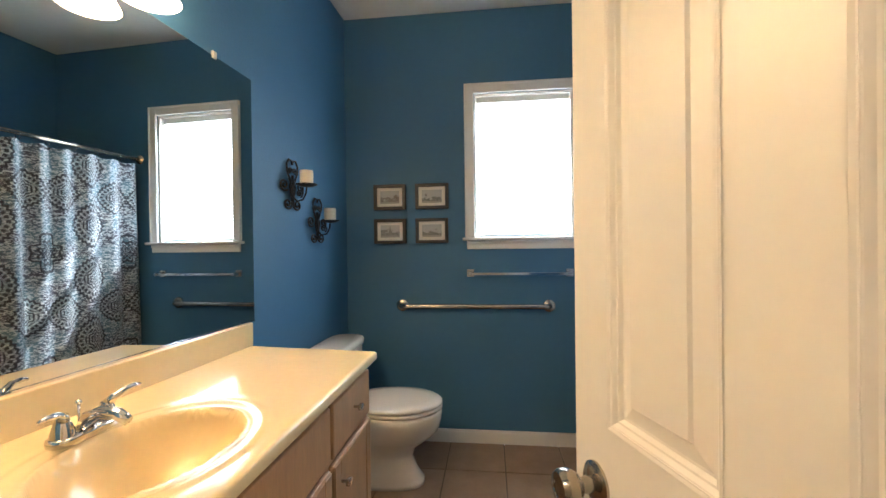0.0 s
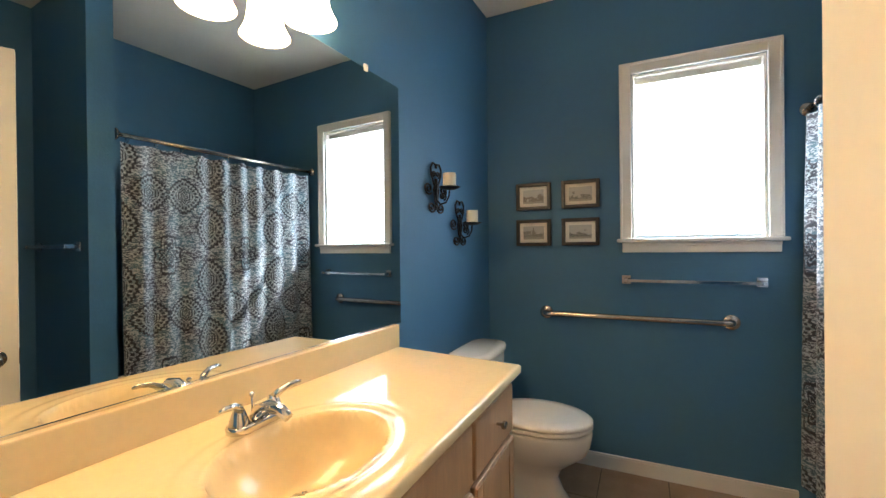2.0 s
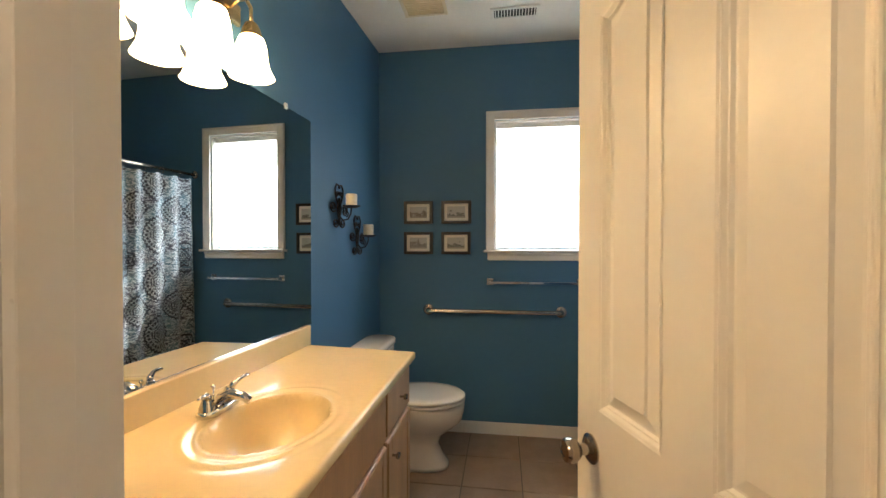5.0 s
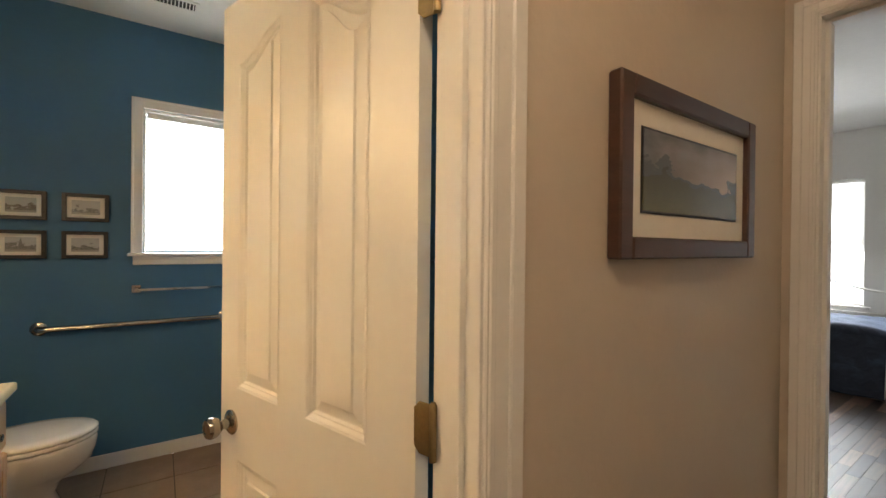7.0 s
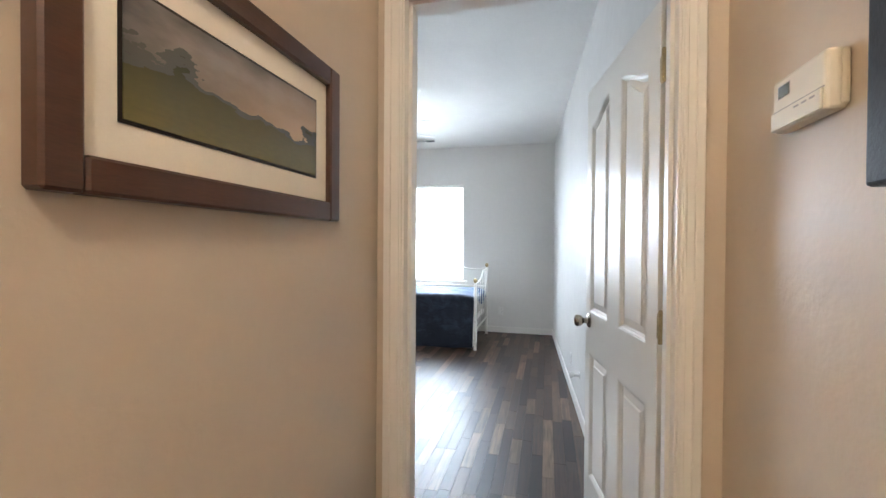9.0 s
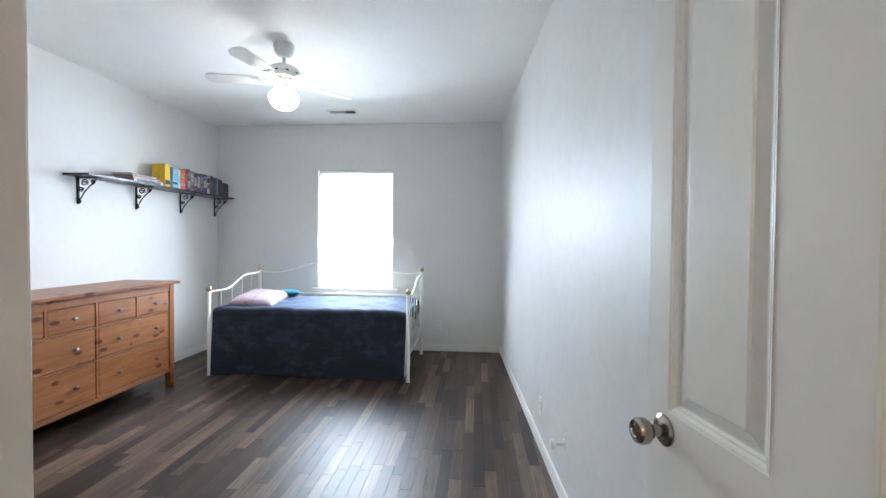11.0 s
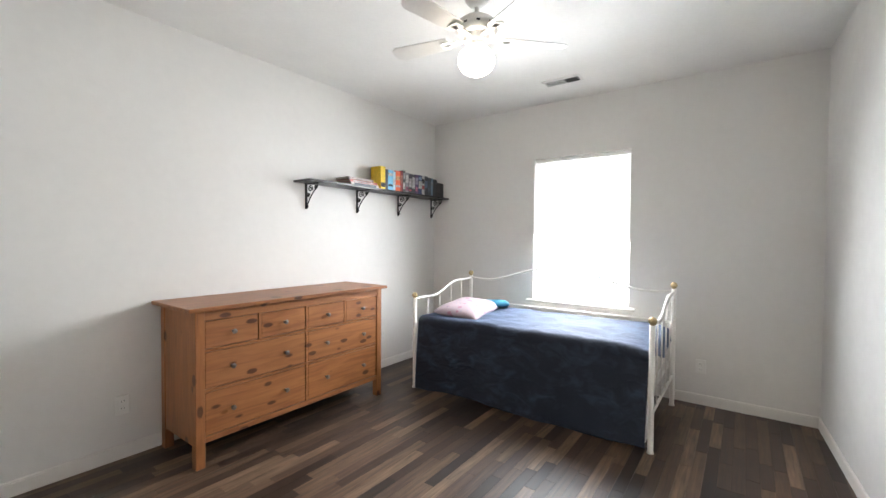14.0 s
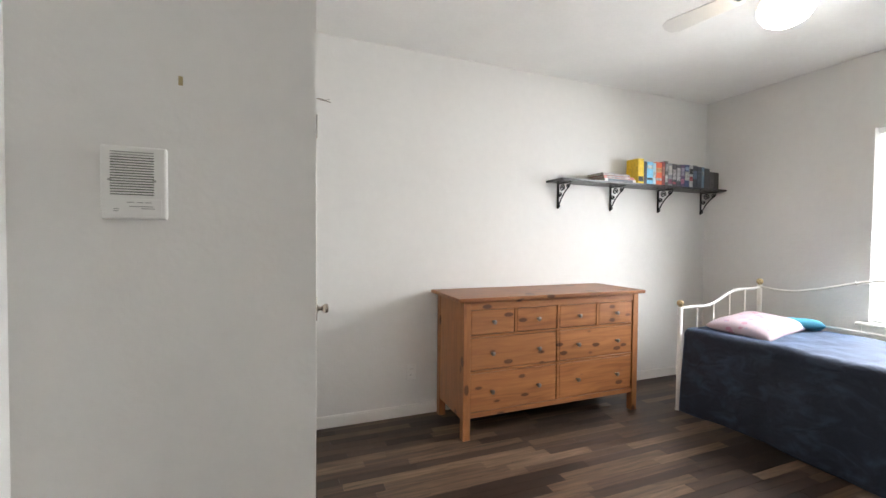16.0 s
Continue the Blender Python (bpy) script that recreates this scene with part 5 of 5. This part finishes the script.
def velvet_material():
    """Navy pile brushed both ways: pale smudges, darker strokes and a soft sheen."""
    m = bpy.data.materials.new("navy_velvet_blanket")
    n, l, make, calc, blend, b = nodes_of(m)
    co_ = n.new("ShaderNodeTexCoord")
    mp = n.new("ShaderNodeMapping")
    mp.inputs["Scale"].default_value = (1.0, 0.8, 1.3)
    l.new(co_.outputs["Object"], mp.inputs[0])
    tex = []
    for scale, detail, twist in ((3.2, 4, 0.8), (9.0, 5, 1.4), (160.0, 2, 0.0)):
        q = n.new("ShaderNodeTexNoise")
        q.inputs["Scale"].default_value, q.inputs["Detail"].default_value, q.inputs["Distortion"].default_value = scale, detail, twist
        l.new(mp.outputs[0], q.inputs["Vector"])
        tex.append(q.outputs["Fac"])
    brushed = n.new("ShaderNodeMapRange")
    brushed.inputs["From Min"].default_value, brushed.inputs["From Max"].default_value = 0.48, 0.66
    l.new(calc("ADD", calc("MULTIPLY", tex[0], 0.55), calc("MULTIPLY", tex[1], 0.45)), brushed.inputs["Value"])
    pile = blend(tex[2], (0.0065, 0.0105, 0.022), (0.012, 0.019, 0.036))
    l.new(blend(calc("MULTIPLY", brushed.outputs[0], 0.5), pile, (0.058, 0.083, 0.132)), b.inputs["Base Color"])
    b.inputs["Roughness"].default_value = 0.8
    b.inputs["Sheen Weight"].default_value = 0.32
    b.inputs["Sheen Tint"].default_value = (0.42, 0.60, 1.0, 1)
    bn = n.new("ShaderNodeBump")
    bn.inputs["Strength"].default_value, bn.inputs["Distance"].default_value = 0.45, 0.02
    l.new(calc("ADD", calc("MULTIPLY", tex[1], 1.0), calc("MULTIPLY", tex[2], 0.12)), bn.inputs["Height"])
    l.new(bn.outputs[0], b.inputs["Normal"])
    return m


NAVY = velvet_material()
mat_ = thing("mattress", "pale mattress on the daybed under a blanket", "mattress", pose(0, 0, 0))
bm = bmesh.new()
box(bm, BFX + 0.045, BBX - 0.025, BYS + 0.035, BYN - 0.035, 0.366, 0.620, bevel=0.04, segments=3)
part("cover", bm, MATTRESS, mat_, smooth=True)
blanket = thing("blanket", "dark navy velvet blanket draped over the daybed to the floor", "blanket", pose(0, 0, 0))
NU, NV = 110, 90
co, faces = [], []
rim = 0.055
x_back, x_fr, z_top = BBX - 0.03, BFX + 0.022, 0.655
flat, arc, drop = x_back - x_fr - rim, rim * math.pi / 2, z_top - rim - 0.012
total = flat + arc + drop
for j in range(NV + 1):
    s_ = total * j / NV
    for i in range(NU + 1):
        q = i / NU
        y = BYS + 0.021 + (BYN - BYS - 0.046) * q
        if s_ < flat:
            x, z, down = x_back - s_, z_top, 0.0
        elif s_ < flat + arc:
            a = (s_ - flat) / rim
            x, z, down = x_fr + rim - rim * math.sin(a), z_top - rim + rim * math.cos(a), 0.0
        else:
            down = (s_ - flat - arc) / drop
            x, z = x_fr - 0.030 * down ** 1.5, z_top - rim - down * drop
            y += 0.010 * down ** 0.6 * max(0.0, 1 - q * 5) ** 2
        wob = noise.noise(Vector((x * 2.2, y * 2.2, z * 2))) * 0.012 + noise.noise(Vector((x * 6, y * 6, z * 3 + 4))) * 0.007 + abs(noise.noise(Vector((x * 4 + y * 2, y * 5 - x * 2, z + 9)))) * 0.012
        fold = 0.008 * down * math.sin(y * 11 + 1.5 * math.sin(y * 5)) + 0.014 * down * noise.noise(Vector((y * 5, 3.1, z)))
        if down > 0:
            x += fold + wob
            z = max(z + (0.018 * down * math.sin(y * 4.2 + 0.6)), 0.008)
        else:
            z += wob * 1.1
            sag = max(0.0, 1 - q * 14)
            z -= 0.03 * sag * sag
            z -= 0.016 * max(0.0, 1 - (1 - q) * 14) ** 2
        co.append((x, y, z))
for j in range(NV):
    for i in range(NU):
        a = j * (NU + 1) + i
        faces.append((a, a + 1, a + NU + 2, a + NU + 1))
n0 = len(co)
for j in range(9):
    for i in range(31):
        d = j / 8
        x = x_back - 0.01 - (x_back - x_fr - 0.02) * i / 30
        co.append((x, BYS + 0.030 - 0.012 * d + 0.006 * d * math.sin(x * 22), 0.625 - d * (0.10 + 0.05 * math.sin(x * 7)) + noise.noise(Vector((x * 2.2, BYS, 1.3))) * 0.01))
for j in range(8):
    for i in range(30):
        a = n0 + j * 31 + i
        faces.append((a, a + 1, a + 32, a + 31))
me = bpy.data.meshes.new("cloth")
me.from_pydata(co, [], faces)
for p in me.polygons:
    p.use_smooth = True
me.materials.append(NAVY)
ob = new("cloth", me)
ob.parent = blanket
sol = ob.modifiers.new("thickness", "SOLIDIFY")
sol.thickness, sol.offset = 0.006, 1.0


def floral_material():
    m = bpy.data.materials.new("pink_floral_cotton")
    n, l, make, calc, blend, b = nodes_of(m)
    co_ = n.new("ShaderNodeTexCoord")
    v, w_ = n.new("ShaderNodeTexVoronoi"), n.new("ShaderNodeTexNoise")
    v.inputs["Scale"].default_value, w_.inputs["Scale"].default_value = 13, 18
    l.new(co_.outputs["Object"], v.inputs["Vector"]), l.new(co_.outputs["Object"], w_.inputs["Vector"])
    d = calc("ADD", v.outputs["Distance"], calc("MULTIPLY", calc("SUBTRACT", w_.outputs["Fac"], 0.5), 0.5))
    c = blend(calc("LESS_THAN", d, 0.22), (0.44, 0.35, 0.38), (0.40, 0.20, 0.26))
    l.new(blend(calc("GREATER_THAN", w_.outputs["Fac"], 0.63), c, (0.30, 0.31, 0.40)), b.inputs["Base Color"])
    b.inputs["Roughness"].default_value = 0.85
    return m


def cushion(name, label, m, lx, ly, lz, mat):
    p = thing(name, label, "pillow", m)
    bm = bmesh.new()
    N = 26
    g = {}
    for side in (1, -1):
        for i in range(N + 1):
            for j in range(N + 1):
                u, v = 2 * i / N - 1, 2 * j / N - 1
                if side < 0 and (i in (0, N) or j in (0, N)):
                    g[side, i, j] = g[1, i, j]
                    continue
                hgt = ((1 - u ** 4) * (1 - v ** 4)) ** 0.55
                pin = 1 - 0.10 * (1 - abs(u)) * abs(v) ** 3 - 0.0
                wr = 0.10 * noise.noise(Vector((u * 2.5, v * 2.5, side))) * hgt
                g[side, i, j] = bm.verts.new((u * lx / 2 * (1 - 0.06 * (1 - v * v) * abs(u) ** 3), v * ly / 2 * pin, lz / 2 * (side * hgt * (1.0 if side > 0 else 0.55) + wr)))
        for i in range(N):
            for j in range(N):
                bm.faces.new((g[side, i, j], g[side, i + 1, j], g[side, i + 1, j + 1], g[side, i, j + 1]))
    part("cover", bm, mat, p, smooth=True)
    return p


TEAL = material("turquoise_cotton", (0.06, 0.28, 0.40), 0.85, var=0.15, scale=10)
cushion("pillow", "pink floral pillow lying on the navy blanket", pose(6.31, 1.985, 0.694, 4, -3, 8), 0.66, 0.44, 0.145, floral_material())
cushion("throw_pillow", "turquoise cushion tucked behind the pink pillow", pose(6.66, 1.88, 0.695, 0, 12, 30), 0.30, 0.26, 0.11, TEAL)
bin_ = thing("storage_box", "white plastic storage box under the daybed", "box", pose(6.12, 0.50, 0))
block("body", PLASTIC, bin_, (-0.19, 0.19, -0.13, 0.22, 0.0, 0.24), bevel=0.012, segments=2)
block("lid", PLASTIC, bin_, (-0.20, 0.20, -0.14, 0.23, 0.241, 0.265), bevel=0.006, segments=2)

# ---- bedroom: shelf and books ----
SZ = 1.845
shelf = thing("wall_shelf", "long black-stained wooden wall shelf", "shelf", pose(0, 0, 0))
block("board", SHELFBLACK, shelf, (5.040, RX1 - 0.006, 2.705, RY1 - 0.002, SZ - 0.018, SZ), bevel=0.002)
for x in (5.165, 5.745, 6.335, 6.925):
    bm = bmesh.new()
    yw = RY1 - 0.002

    def ln(pts, r=0.0045):
        tube(bm, [(x, yw - a, b) for a, b in pts], r, 6)

    box(bm, x - 0.010, x + 0.010, yw - 0.006, yw, SZ - 0.235, SZ - 0.019)
    box(bm, x - 0.010, x + 0.010, yw - 0.175, yw - 0.006, SZ - 0.025, SZ - 0.019)
    ln([(0.006, SZ - 0.20), (0.030, SZ - 0.185), (0.050, SZ - 0.150), (0.075, SZ - 0.120), (0.110, SZ - 0.085), (0.150, SZ - 0.060), (0.162, SZ - 0.035)], 0.0055)
    ln(spiral(0.060, SZ - 0.062, 0.032, 0.006, -0.5, 1.6))
    ln(spiral(0.028, SZ - 0.112, 0.022, 0.005, 0.5, -1.6))
    ln(spiral(0.018, SZ - 0.210, 0.017, 0.004, 1.5, 1.5))
    ln(spiral(0.130, SZ - 0.055, 0.020, 0.004, -2.0, 1.5))
    part("bracket", bm, IRON, shelf, "black scrolled iron bracket", True)

PAPER = material("book_paper", (0.66, 0.62, 0.54), 0.9, var=0.08, scale=40)


def book(label, x, thick, height, depth, colour, bands=(), flat=None):
    """An upright book with its spine to the room, or lying flat at height flat."""
    m = material("book_cover", colour, 0.4, var=0.3, scale=35)
    bk = thing("book", label, "book", pose(x, 2.745, SZ + 0.0005), "books on the shelf")
    bm = bmesh.new()
    box(bm, 0, 0.003, 0, depth, 0, height)
    box(bm, thick - 0.003, thick, 0, depth, 0, height)
    box(bm, 0.003, thick - 0.003, 0, 0.004, 0, height, bevel=0.001)
    part("cover", bm, m, bk)
    block("pages", PAPER, bk, (0.003, thick - 0.003, 0.004, depth - 0.004, 0.004, height - 0.005))
    for z0, z1, c in bands:
        block("spine_band", material("spine_print", tuple(q * 0.62 for q in c), 0.5, var=0.95, scale=55, stretch=(1, 1, 0.6)), bk, (0.004, thick - 0.004, -0.0012, 0.0005, z0 * height, z1 * height))
    if flat is not None:
        bk.matrix_world = pose(x, 2.735, SZ + flat) @ Matrix(((0, 0, 1, 0), (0, 1, 0, 0), (-1, 0, 0, thick), (0, 0, 0, 1)))
    return bk


W_, K_ = (0.62, 0.60, 0.58), (0.03, 0.03, 0.035)
book("large white book lying flat at the bottom of the stack", 5.500, 0.028, 0.35, 0.19, (0.55, 0.53, 0.50), ((0.1, 0.9, (0.12, 0.16, 0.20)),), 0.0)
book("red and white book lying flat in the stack", 5.490, 0.020, 0.34, 0.185, (0.45, 0.12, 0.09), ((0.1, 0.85, W_),), 0.0285)
book("dark book lying flat on top of the stack", 5.470, 0.022, 0.31, 0.18, (0.10, 0.06, 0.05), ((0.05, 0.95, (0.60, 0.52, 0.48)),), 0.049)
x = 5.885
for label, th_, hh, colour, bands in (
        ("thick bright yellow book standing upright", 0.055, 0.205, (0.78, 0.52, 0.02), ((0.1, 0.3, K_),)),
        ("dark grey book standing upright", 0.030, 0.185, (0.06, 0.06, 0.07), ()),
        ("sky blue book standing upright", 0.060, 0.185, (0.16, 0.45, 0.66), ((0.70, 0.85, W_), (0.2, 0.3, K_))),
        ("pale blue book standing upright", 0.030, 0.180, (0.40, 0.58, 0.66), ((0.3, 0.6, W_),)),
        ("orange-red book standing upright", 0.060, 0.190, (0.70, 0.12, 0.04), ((0.55, 0.75, (0.85, 0.45, 0.2)), (0.2, 0.3, W_))),
        ("maroon book standing upright", 0.030, 0.195, (0.25, 0.04, 0.04), ((0.4, 0.8, (0.5, 0.2, 0.15)),)),
        ("black and white book standing upright", 0.032, 0.205, (0.08, 0.08, 0.08), ((0.15, 0.45, W_), (0.6, 0.9, (0.4, 0.4, 0.42)))),
        ("grey patterned book standing upright", 0.045, 0.190, (0.20, 0.20, 0.22), ((0.5, 0.9, W_), (0.1, 0.3, (0.35, 0.12, 0.2)))),
        ("black book with red lettering standing upright", 0.042, 0.188, (0.05, 0.05, 0.06), ((0.3, 0.75, (0.50, 0.46, 0.48)), (0.1, 0.2, (0.5, 0.1, 0.15)))),
        ("black book with a pale spine label", 0.045, 0.185, (0.06, 0.06, 0.08), ((0.25, 0.85, (0.55, 0.53, 0.56)),)),
        ("violet and black book standing upright", 0.042, 0.190, (0.10, 0.06, 0.14), ((0.5, 0.85, (0.40, 0.36, 0.5)), (0.15, 0.35, (0.6, 0.2, 0.35)))),
        ("dark blue book with a white figure on its spine", 0.050, 0.192, (0.04, 0.06, 0.16), ((0.3, 0.7, W_), (0.75, 0.9, (0.3, 0.4, 0.6)))),
        ("white and red book standing upright", 0.040, 0.190, (0.45, 0.43, 0.44), ((0.3, 0.5, (0.45, 0.08, 0.1)), (0.6, 0.85, K_))),
        ("black book with blue print standing upright", 0.045, 0.192, (0.04, 0.045, 0.06), ((0.4, 0.75, (0.16, 0.22, 0.34)),)),
        ("dark slate book standing upright", 0.050, 0.185, (0.05, 0.06, 0.075), ((0.2, 0.8, (0.11, 0.14, 0.19)),)),
        ("steel blue book standing upright", 0.030, 0.185, (0.14, 0.22, 0.30), ((0.6, 0.8, (0.4, 0.45, 0.5)),)),
        ("dark grey book with a plain spine", 0.060, 0.178, (0.05, 0.05, 0.055), ()),
        ("charcoal book standing upright", 0.055, 0.150, (0.055, 0.05, 0.05), ((0.2, 0.6, (0.10, 0.09, 0.09)),)),
        ("black book beside the bookend", 0.050, 0.150, (0.04, 0.035, 0.035), ())):
    th_ *= 1.19
    book(label, x, th_, hh * 1.1, 0.135, colour, bands)
    x += th_ + 0.0015
be = thing("bookend", "pale wire bookend at the end of the shelf", "bookend", pose(x + 0.003, 2.75, SZ + 0.0005))
bar("wire", NICKEL, be, [(0.0, 0.0, 0.003), (0.0, 0.0, 0.155), (0.0, 0.11, 0.155), (0.0, 0.11, 0.003)], 0.003, 6)
bar("foot", NICKEL, be, [(0.0, 0.0, 0.003), (0.05, 0.02, 0.003), (0.05, 0.09, 0.003), (0.0, 0.11, 0.003)], 0.003, 6)

# ---- bedroom: ceiling fan ----
fan = thing("ceiling_fan", "white five-blade ceiling fan with a lit globe", "ceiling fan", pose(4.955, 1.088, H))
FANW = material("white_fan_enamel", (0.78, 0.77, 0.74), 0.35, var=0.03)
turned("canopy", FANW, fan, [(0.072, -0.001), (0.072, -0.03), (0.064, -0.060), (0.036, -0.092), (0.024, -0.096)], None, 28)
turned("downrod", FANW, fan, [(0.012, -0.09), (0.012, -0.150)], None, 14)
turned("motor", FANW, fan, [(0.020, -0.140), (0.030, -0.150), (0.075, -0.158), (0.105, -0.178), (0.115, -0.205), (0.115, -0.225), (0.100, -0.245), (0.070, -0.252), (0.066, -0.285), (0.052, -0.295)], None, 32)
for k in range(10):
    a = 36 * k
    bm = bmesh.new()
    box(bm, 0.095, 0.1165, -0.010, 0.010, -0.222, -0.210, bevel=0.002)
    bmesh.ops.transform(bm, matrix=pose(0, 0, 0, 0, 0, a), verts=bm.verts)
    part("vent_slot", bm, DARK, fan)
for k in range(5):
    a = 29 + 72 * k
    m = pose(0, 0, -0.268, 0, 0, a)
    bm = bmesh.new()
    box(bm, 0.055, 0.20, -0.016, 0.016, -0.004, 0.002, bevel=0.0015)
    box(bm, 0.155, 0.215, -0.038, 0.038, -0.004, 0.002, bevel=0.0015)
    bmesh.ops.transform(bm, matrix=m, verts=bm.verts)
    iron = part("blade_iron", bm, FANW, fan)
    bm = bmesh.new()
    prism(bm, [(0.17, -0.048), (0.49, -0.062), (0.525, -0.040), (0.535, 0.0), (0.525, 0.040), (0.49, 0.062), (0.17, 0.048)], 0.0, 0.006, "z", bevel=0.0015)
    bmesh.ops.transform(bm, matrix=m @ pose(0, 0, 0.003, 11, 0, 0), verts=bm.verts)
    part("blade", bm, FANW, fan)
turned("light_fitter", FANW, fan, [(0.050, -0.290), (0.058, -0.300), (0.058, -0.318), (0.050, -0.322)], None, 24)
turned("globe", GLOBE, fan, [(0.048, -0.318), (0.070, -0.330), (0.094, -0.352), (0.104, -0.380), (0.100, -0.410), (0.082, -0.440), (0.050, -0.460), (0.012, -0.468)], None, 28, "glowing opal glass globe")
bar("pull_chain", NICKEL, fan, [(0.055, 0.03, -0.31), (0.060, 0.035, -0.33)], 0.0012, 5)

# ---- bedroom: wall fittings ----


def outlet(m, label, name="wall_outlet"):
    o = thing(name, label, "outlet", m, "wall outlets")
    block("cover_plate", PLASTIC, o, (-0.036, 0.036, 0.001, 0.007, -0.058, 0.058), bevel=0.002)
    for z in (-0.021, 0.021):
        s = block("socket", PLASTIC, o, (-0.017, 0.017, 0.0065, 0.009, z - 0.014, z + 0.014), bevel=0.002)
        block("slots", DARK, s, (-0.008, -0.006, 0.0088, 0.0094, z - 0.005, z + 0.006), (0.006, 0.008, 0.0088, 0.0094, z - 0.005, z + 0.006))
    return o


outlet(pose(RX1, 0.134, 0.315, 0, 0, 90), "white outlet low on the window wall")
outlet(pose(3.847, RY1, 0.330, 0, 0, 180), "white outlet beside the dresser")
outlet(pose(6.10, RY1, 0.340, 0, 0, 180), "white outlet between dresser and daybed")
outlet(south(4.72) @ pose(0, 0, 0.275), "white outlet low on the patched wall")
ds = thing("door_stop_bumper", "white wall bumper for the door", "door stop", south(4.15) @ pose(0, 0, 0.31))
turned("base", PLASTIC, ds, [(0.024, 0.001), (0.024, 0.006), (0.014, 0.010)], pose(0, 0, 0, -90, 0, 0), 18)
turned("bumper", PLASTIC, ds, [(0.010, 0.008), (0.010, 0.045), (0.021, 0.052), (0.024, 0.066), (0.018, 0.076)], pose(0, 0, 0, -90, 0, 0), 18)
ic = thing("wall_intercom", "white wall intercom with a slotted speaker", "intercom", pose(2.520, CLY, 1.498))
block("body", PLASTIC, ic, (-0.083, 0.083, -0.022, -0.001, -0.108, 0.108), bevel=0.006, segments=2)
for k in range(17):
    z = 0.090 - 0.0078 * k
    block("speaker_slot", PENCIL if k < 2 else GREYLCD, ic, (-0.058, 0.050, -0.0235, -0.0215, z - 0.0014, z + 0.0014))
block("control_panel", PLASTIC, ic, (-0.072, 0.070, -0.0236, -0.0218, -0.096, -0.048), bevel=0.0006)
for x0, x1, z in ((-0.018, 0.000, -0.058), (0.008, 0.022, -0.058), (0.028, 0.044, -0.058), (-0.012, 0.048, -0.070), (-0.050, -0.036, -0.078), (-0.050, -0.038, -0.084), (0.018, 0.052, -0.076)):
    block("label_bar", PENCIL, ic, (x0, x1, -0.0246, -0.0234, z - 0.0012, z + 0.0012))
for x0 in (-0.064, 0.046):
    block("screw", PENCIL, ic, (x0, x0 + 0.010, -0.0245, -0.0217, 0.004, 0.010))
nail = thing("wall_hook", "small brass picture hook on the closet wall", "hook", pose(2.637, CLY, 1.824))
block("plate", BRASS, nail, (-0.006, 0.006, -0.003, -0.0005, -0.016, 0.012), bevel=0.0008)
bar("hook", BRASS, nail, [(0, -0.003, -0.010), (0, -0.010, -0.016), (0, -0.014, -0.010)], 0.0018, 6)
oh = thing("over_door_hook", "wire hook hung over the closet door top", "hook", pose(CLX + 0.040, CD0 + 0.30, DH - 0.012))
bar("wire", NICKEL, oh, [(0.0, 0.0, -0.12), (0.004, 0.0, 0.0), (0.03, 0.0, -0.010), (0.055, 0.01, -0.004), (0.070, 0.02, 0.006)], 0.0022, 6)
bar("wire", NICKEL, oh, [(0.004, 0.02, 0.0), (0.03, 0.02, 0.004), (0.055, 0.01, -0.008), (0.075, 0.0, -0.016)], 0.0022, 6)

# ---- floors, piece by piece ----
TS = 0.335
bm = bmesh.new()
box(bm, -TS / 2 + 0.0035, TS / 2 - 0.0035, -TS / 2 + 0.0035, TS / 2 - 0.0035, -0.0055, 0.0, bevel=0.002)
tile_mesh = mesh_of("tile", bm, TILE)
for i in range(7):
    for j in range(9):
        cx, cy = 0.235 - TS * 2 + TS * (i + 0.5), BY1 - TS * (j + 0.5)
        if cx - TS / 2 > BX1 or cy + TS / 2 < 0.1:
            continue
        ob = new("tile", tile_mesh)
        ob.parent = floor_bath
        ob.location = (cx, max(cy, 0.2), random.uniform(-0.0003, 0.0003) - (0.0004 if cy < 0.2 else 0))
PW, LENS = 0.066, (0.32, 0.45, 0.60, 0.78)
plank_meshes = {}
for L in LENS:
    bm = bmesh.new()
    box(bm, 0.0006, L - 0.0006, 0.0006, PW - 0.0006, -0.0058, 0.0, bevel=0.0003)
    plank_meshes[L] = mesh_of("plank", bm, PLANK)
rest = bmesh.new()
single = 0
rng = random.Random(7)
y = -1.03
while y < RY1:
    x = (HX0 if y < 0.0 else 2.2) - rng.uniform(0, 0.5)
    while x < RX1:
        L = rng.choice(LENS)
        if x + L > RX1:
            L = max(RX1 - x, 0.02)
        near = 3.3 < x < 6.0 and -0.6 < y < 2.35 and single < 300 and L in LENS
        if near:
            ob = new("plank", plank_meshes[L])
            ob.parent = floor_bed
            ob.location = (x, y, 0)
            single += 1
        elif x + L > 2.0 or y < 0.0:
            box(rest, x + 0.0006, x + L - 0.0006, y + 0.0006, min(y + PW, RY1) - 0.0006, -0.0058, 0.0)
        x += L
    y += PW
far = new("outer_planks", mesh_of("outer_planks", rest, PLANK))
far.parent = floor_bed
tagged(far, "dark multi-tone wood planks", kind="stuff")
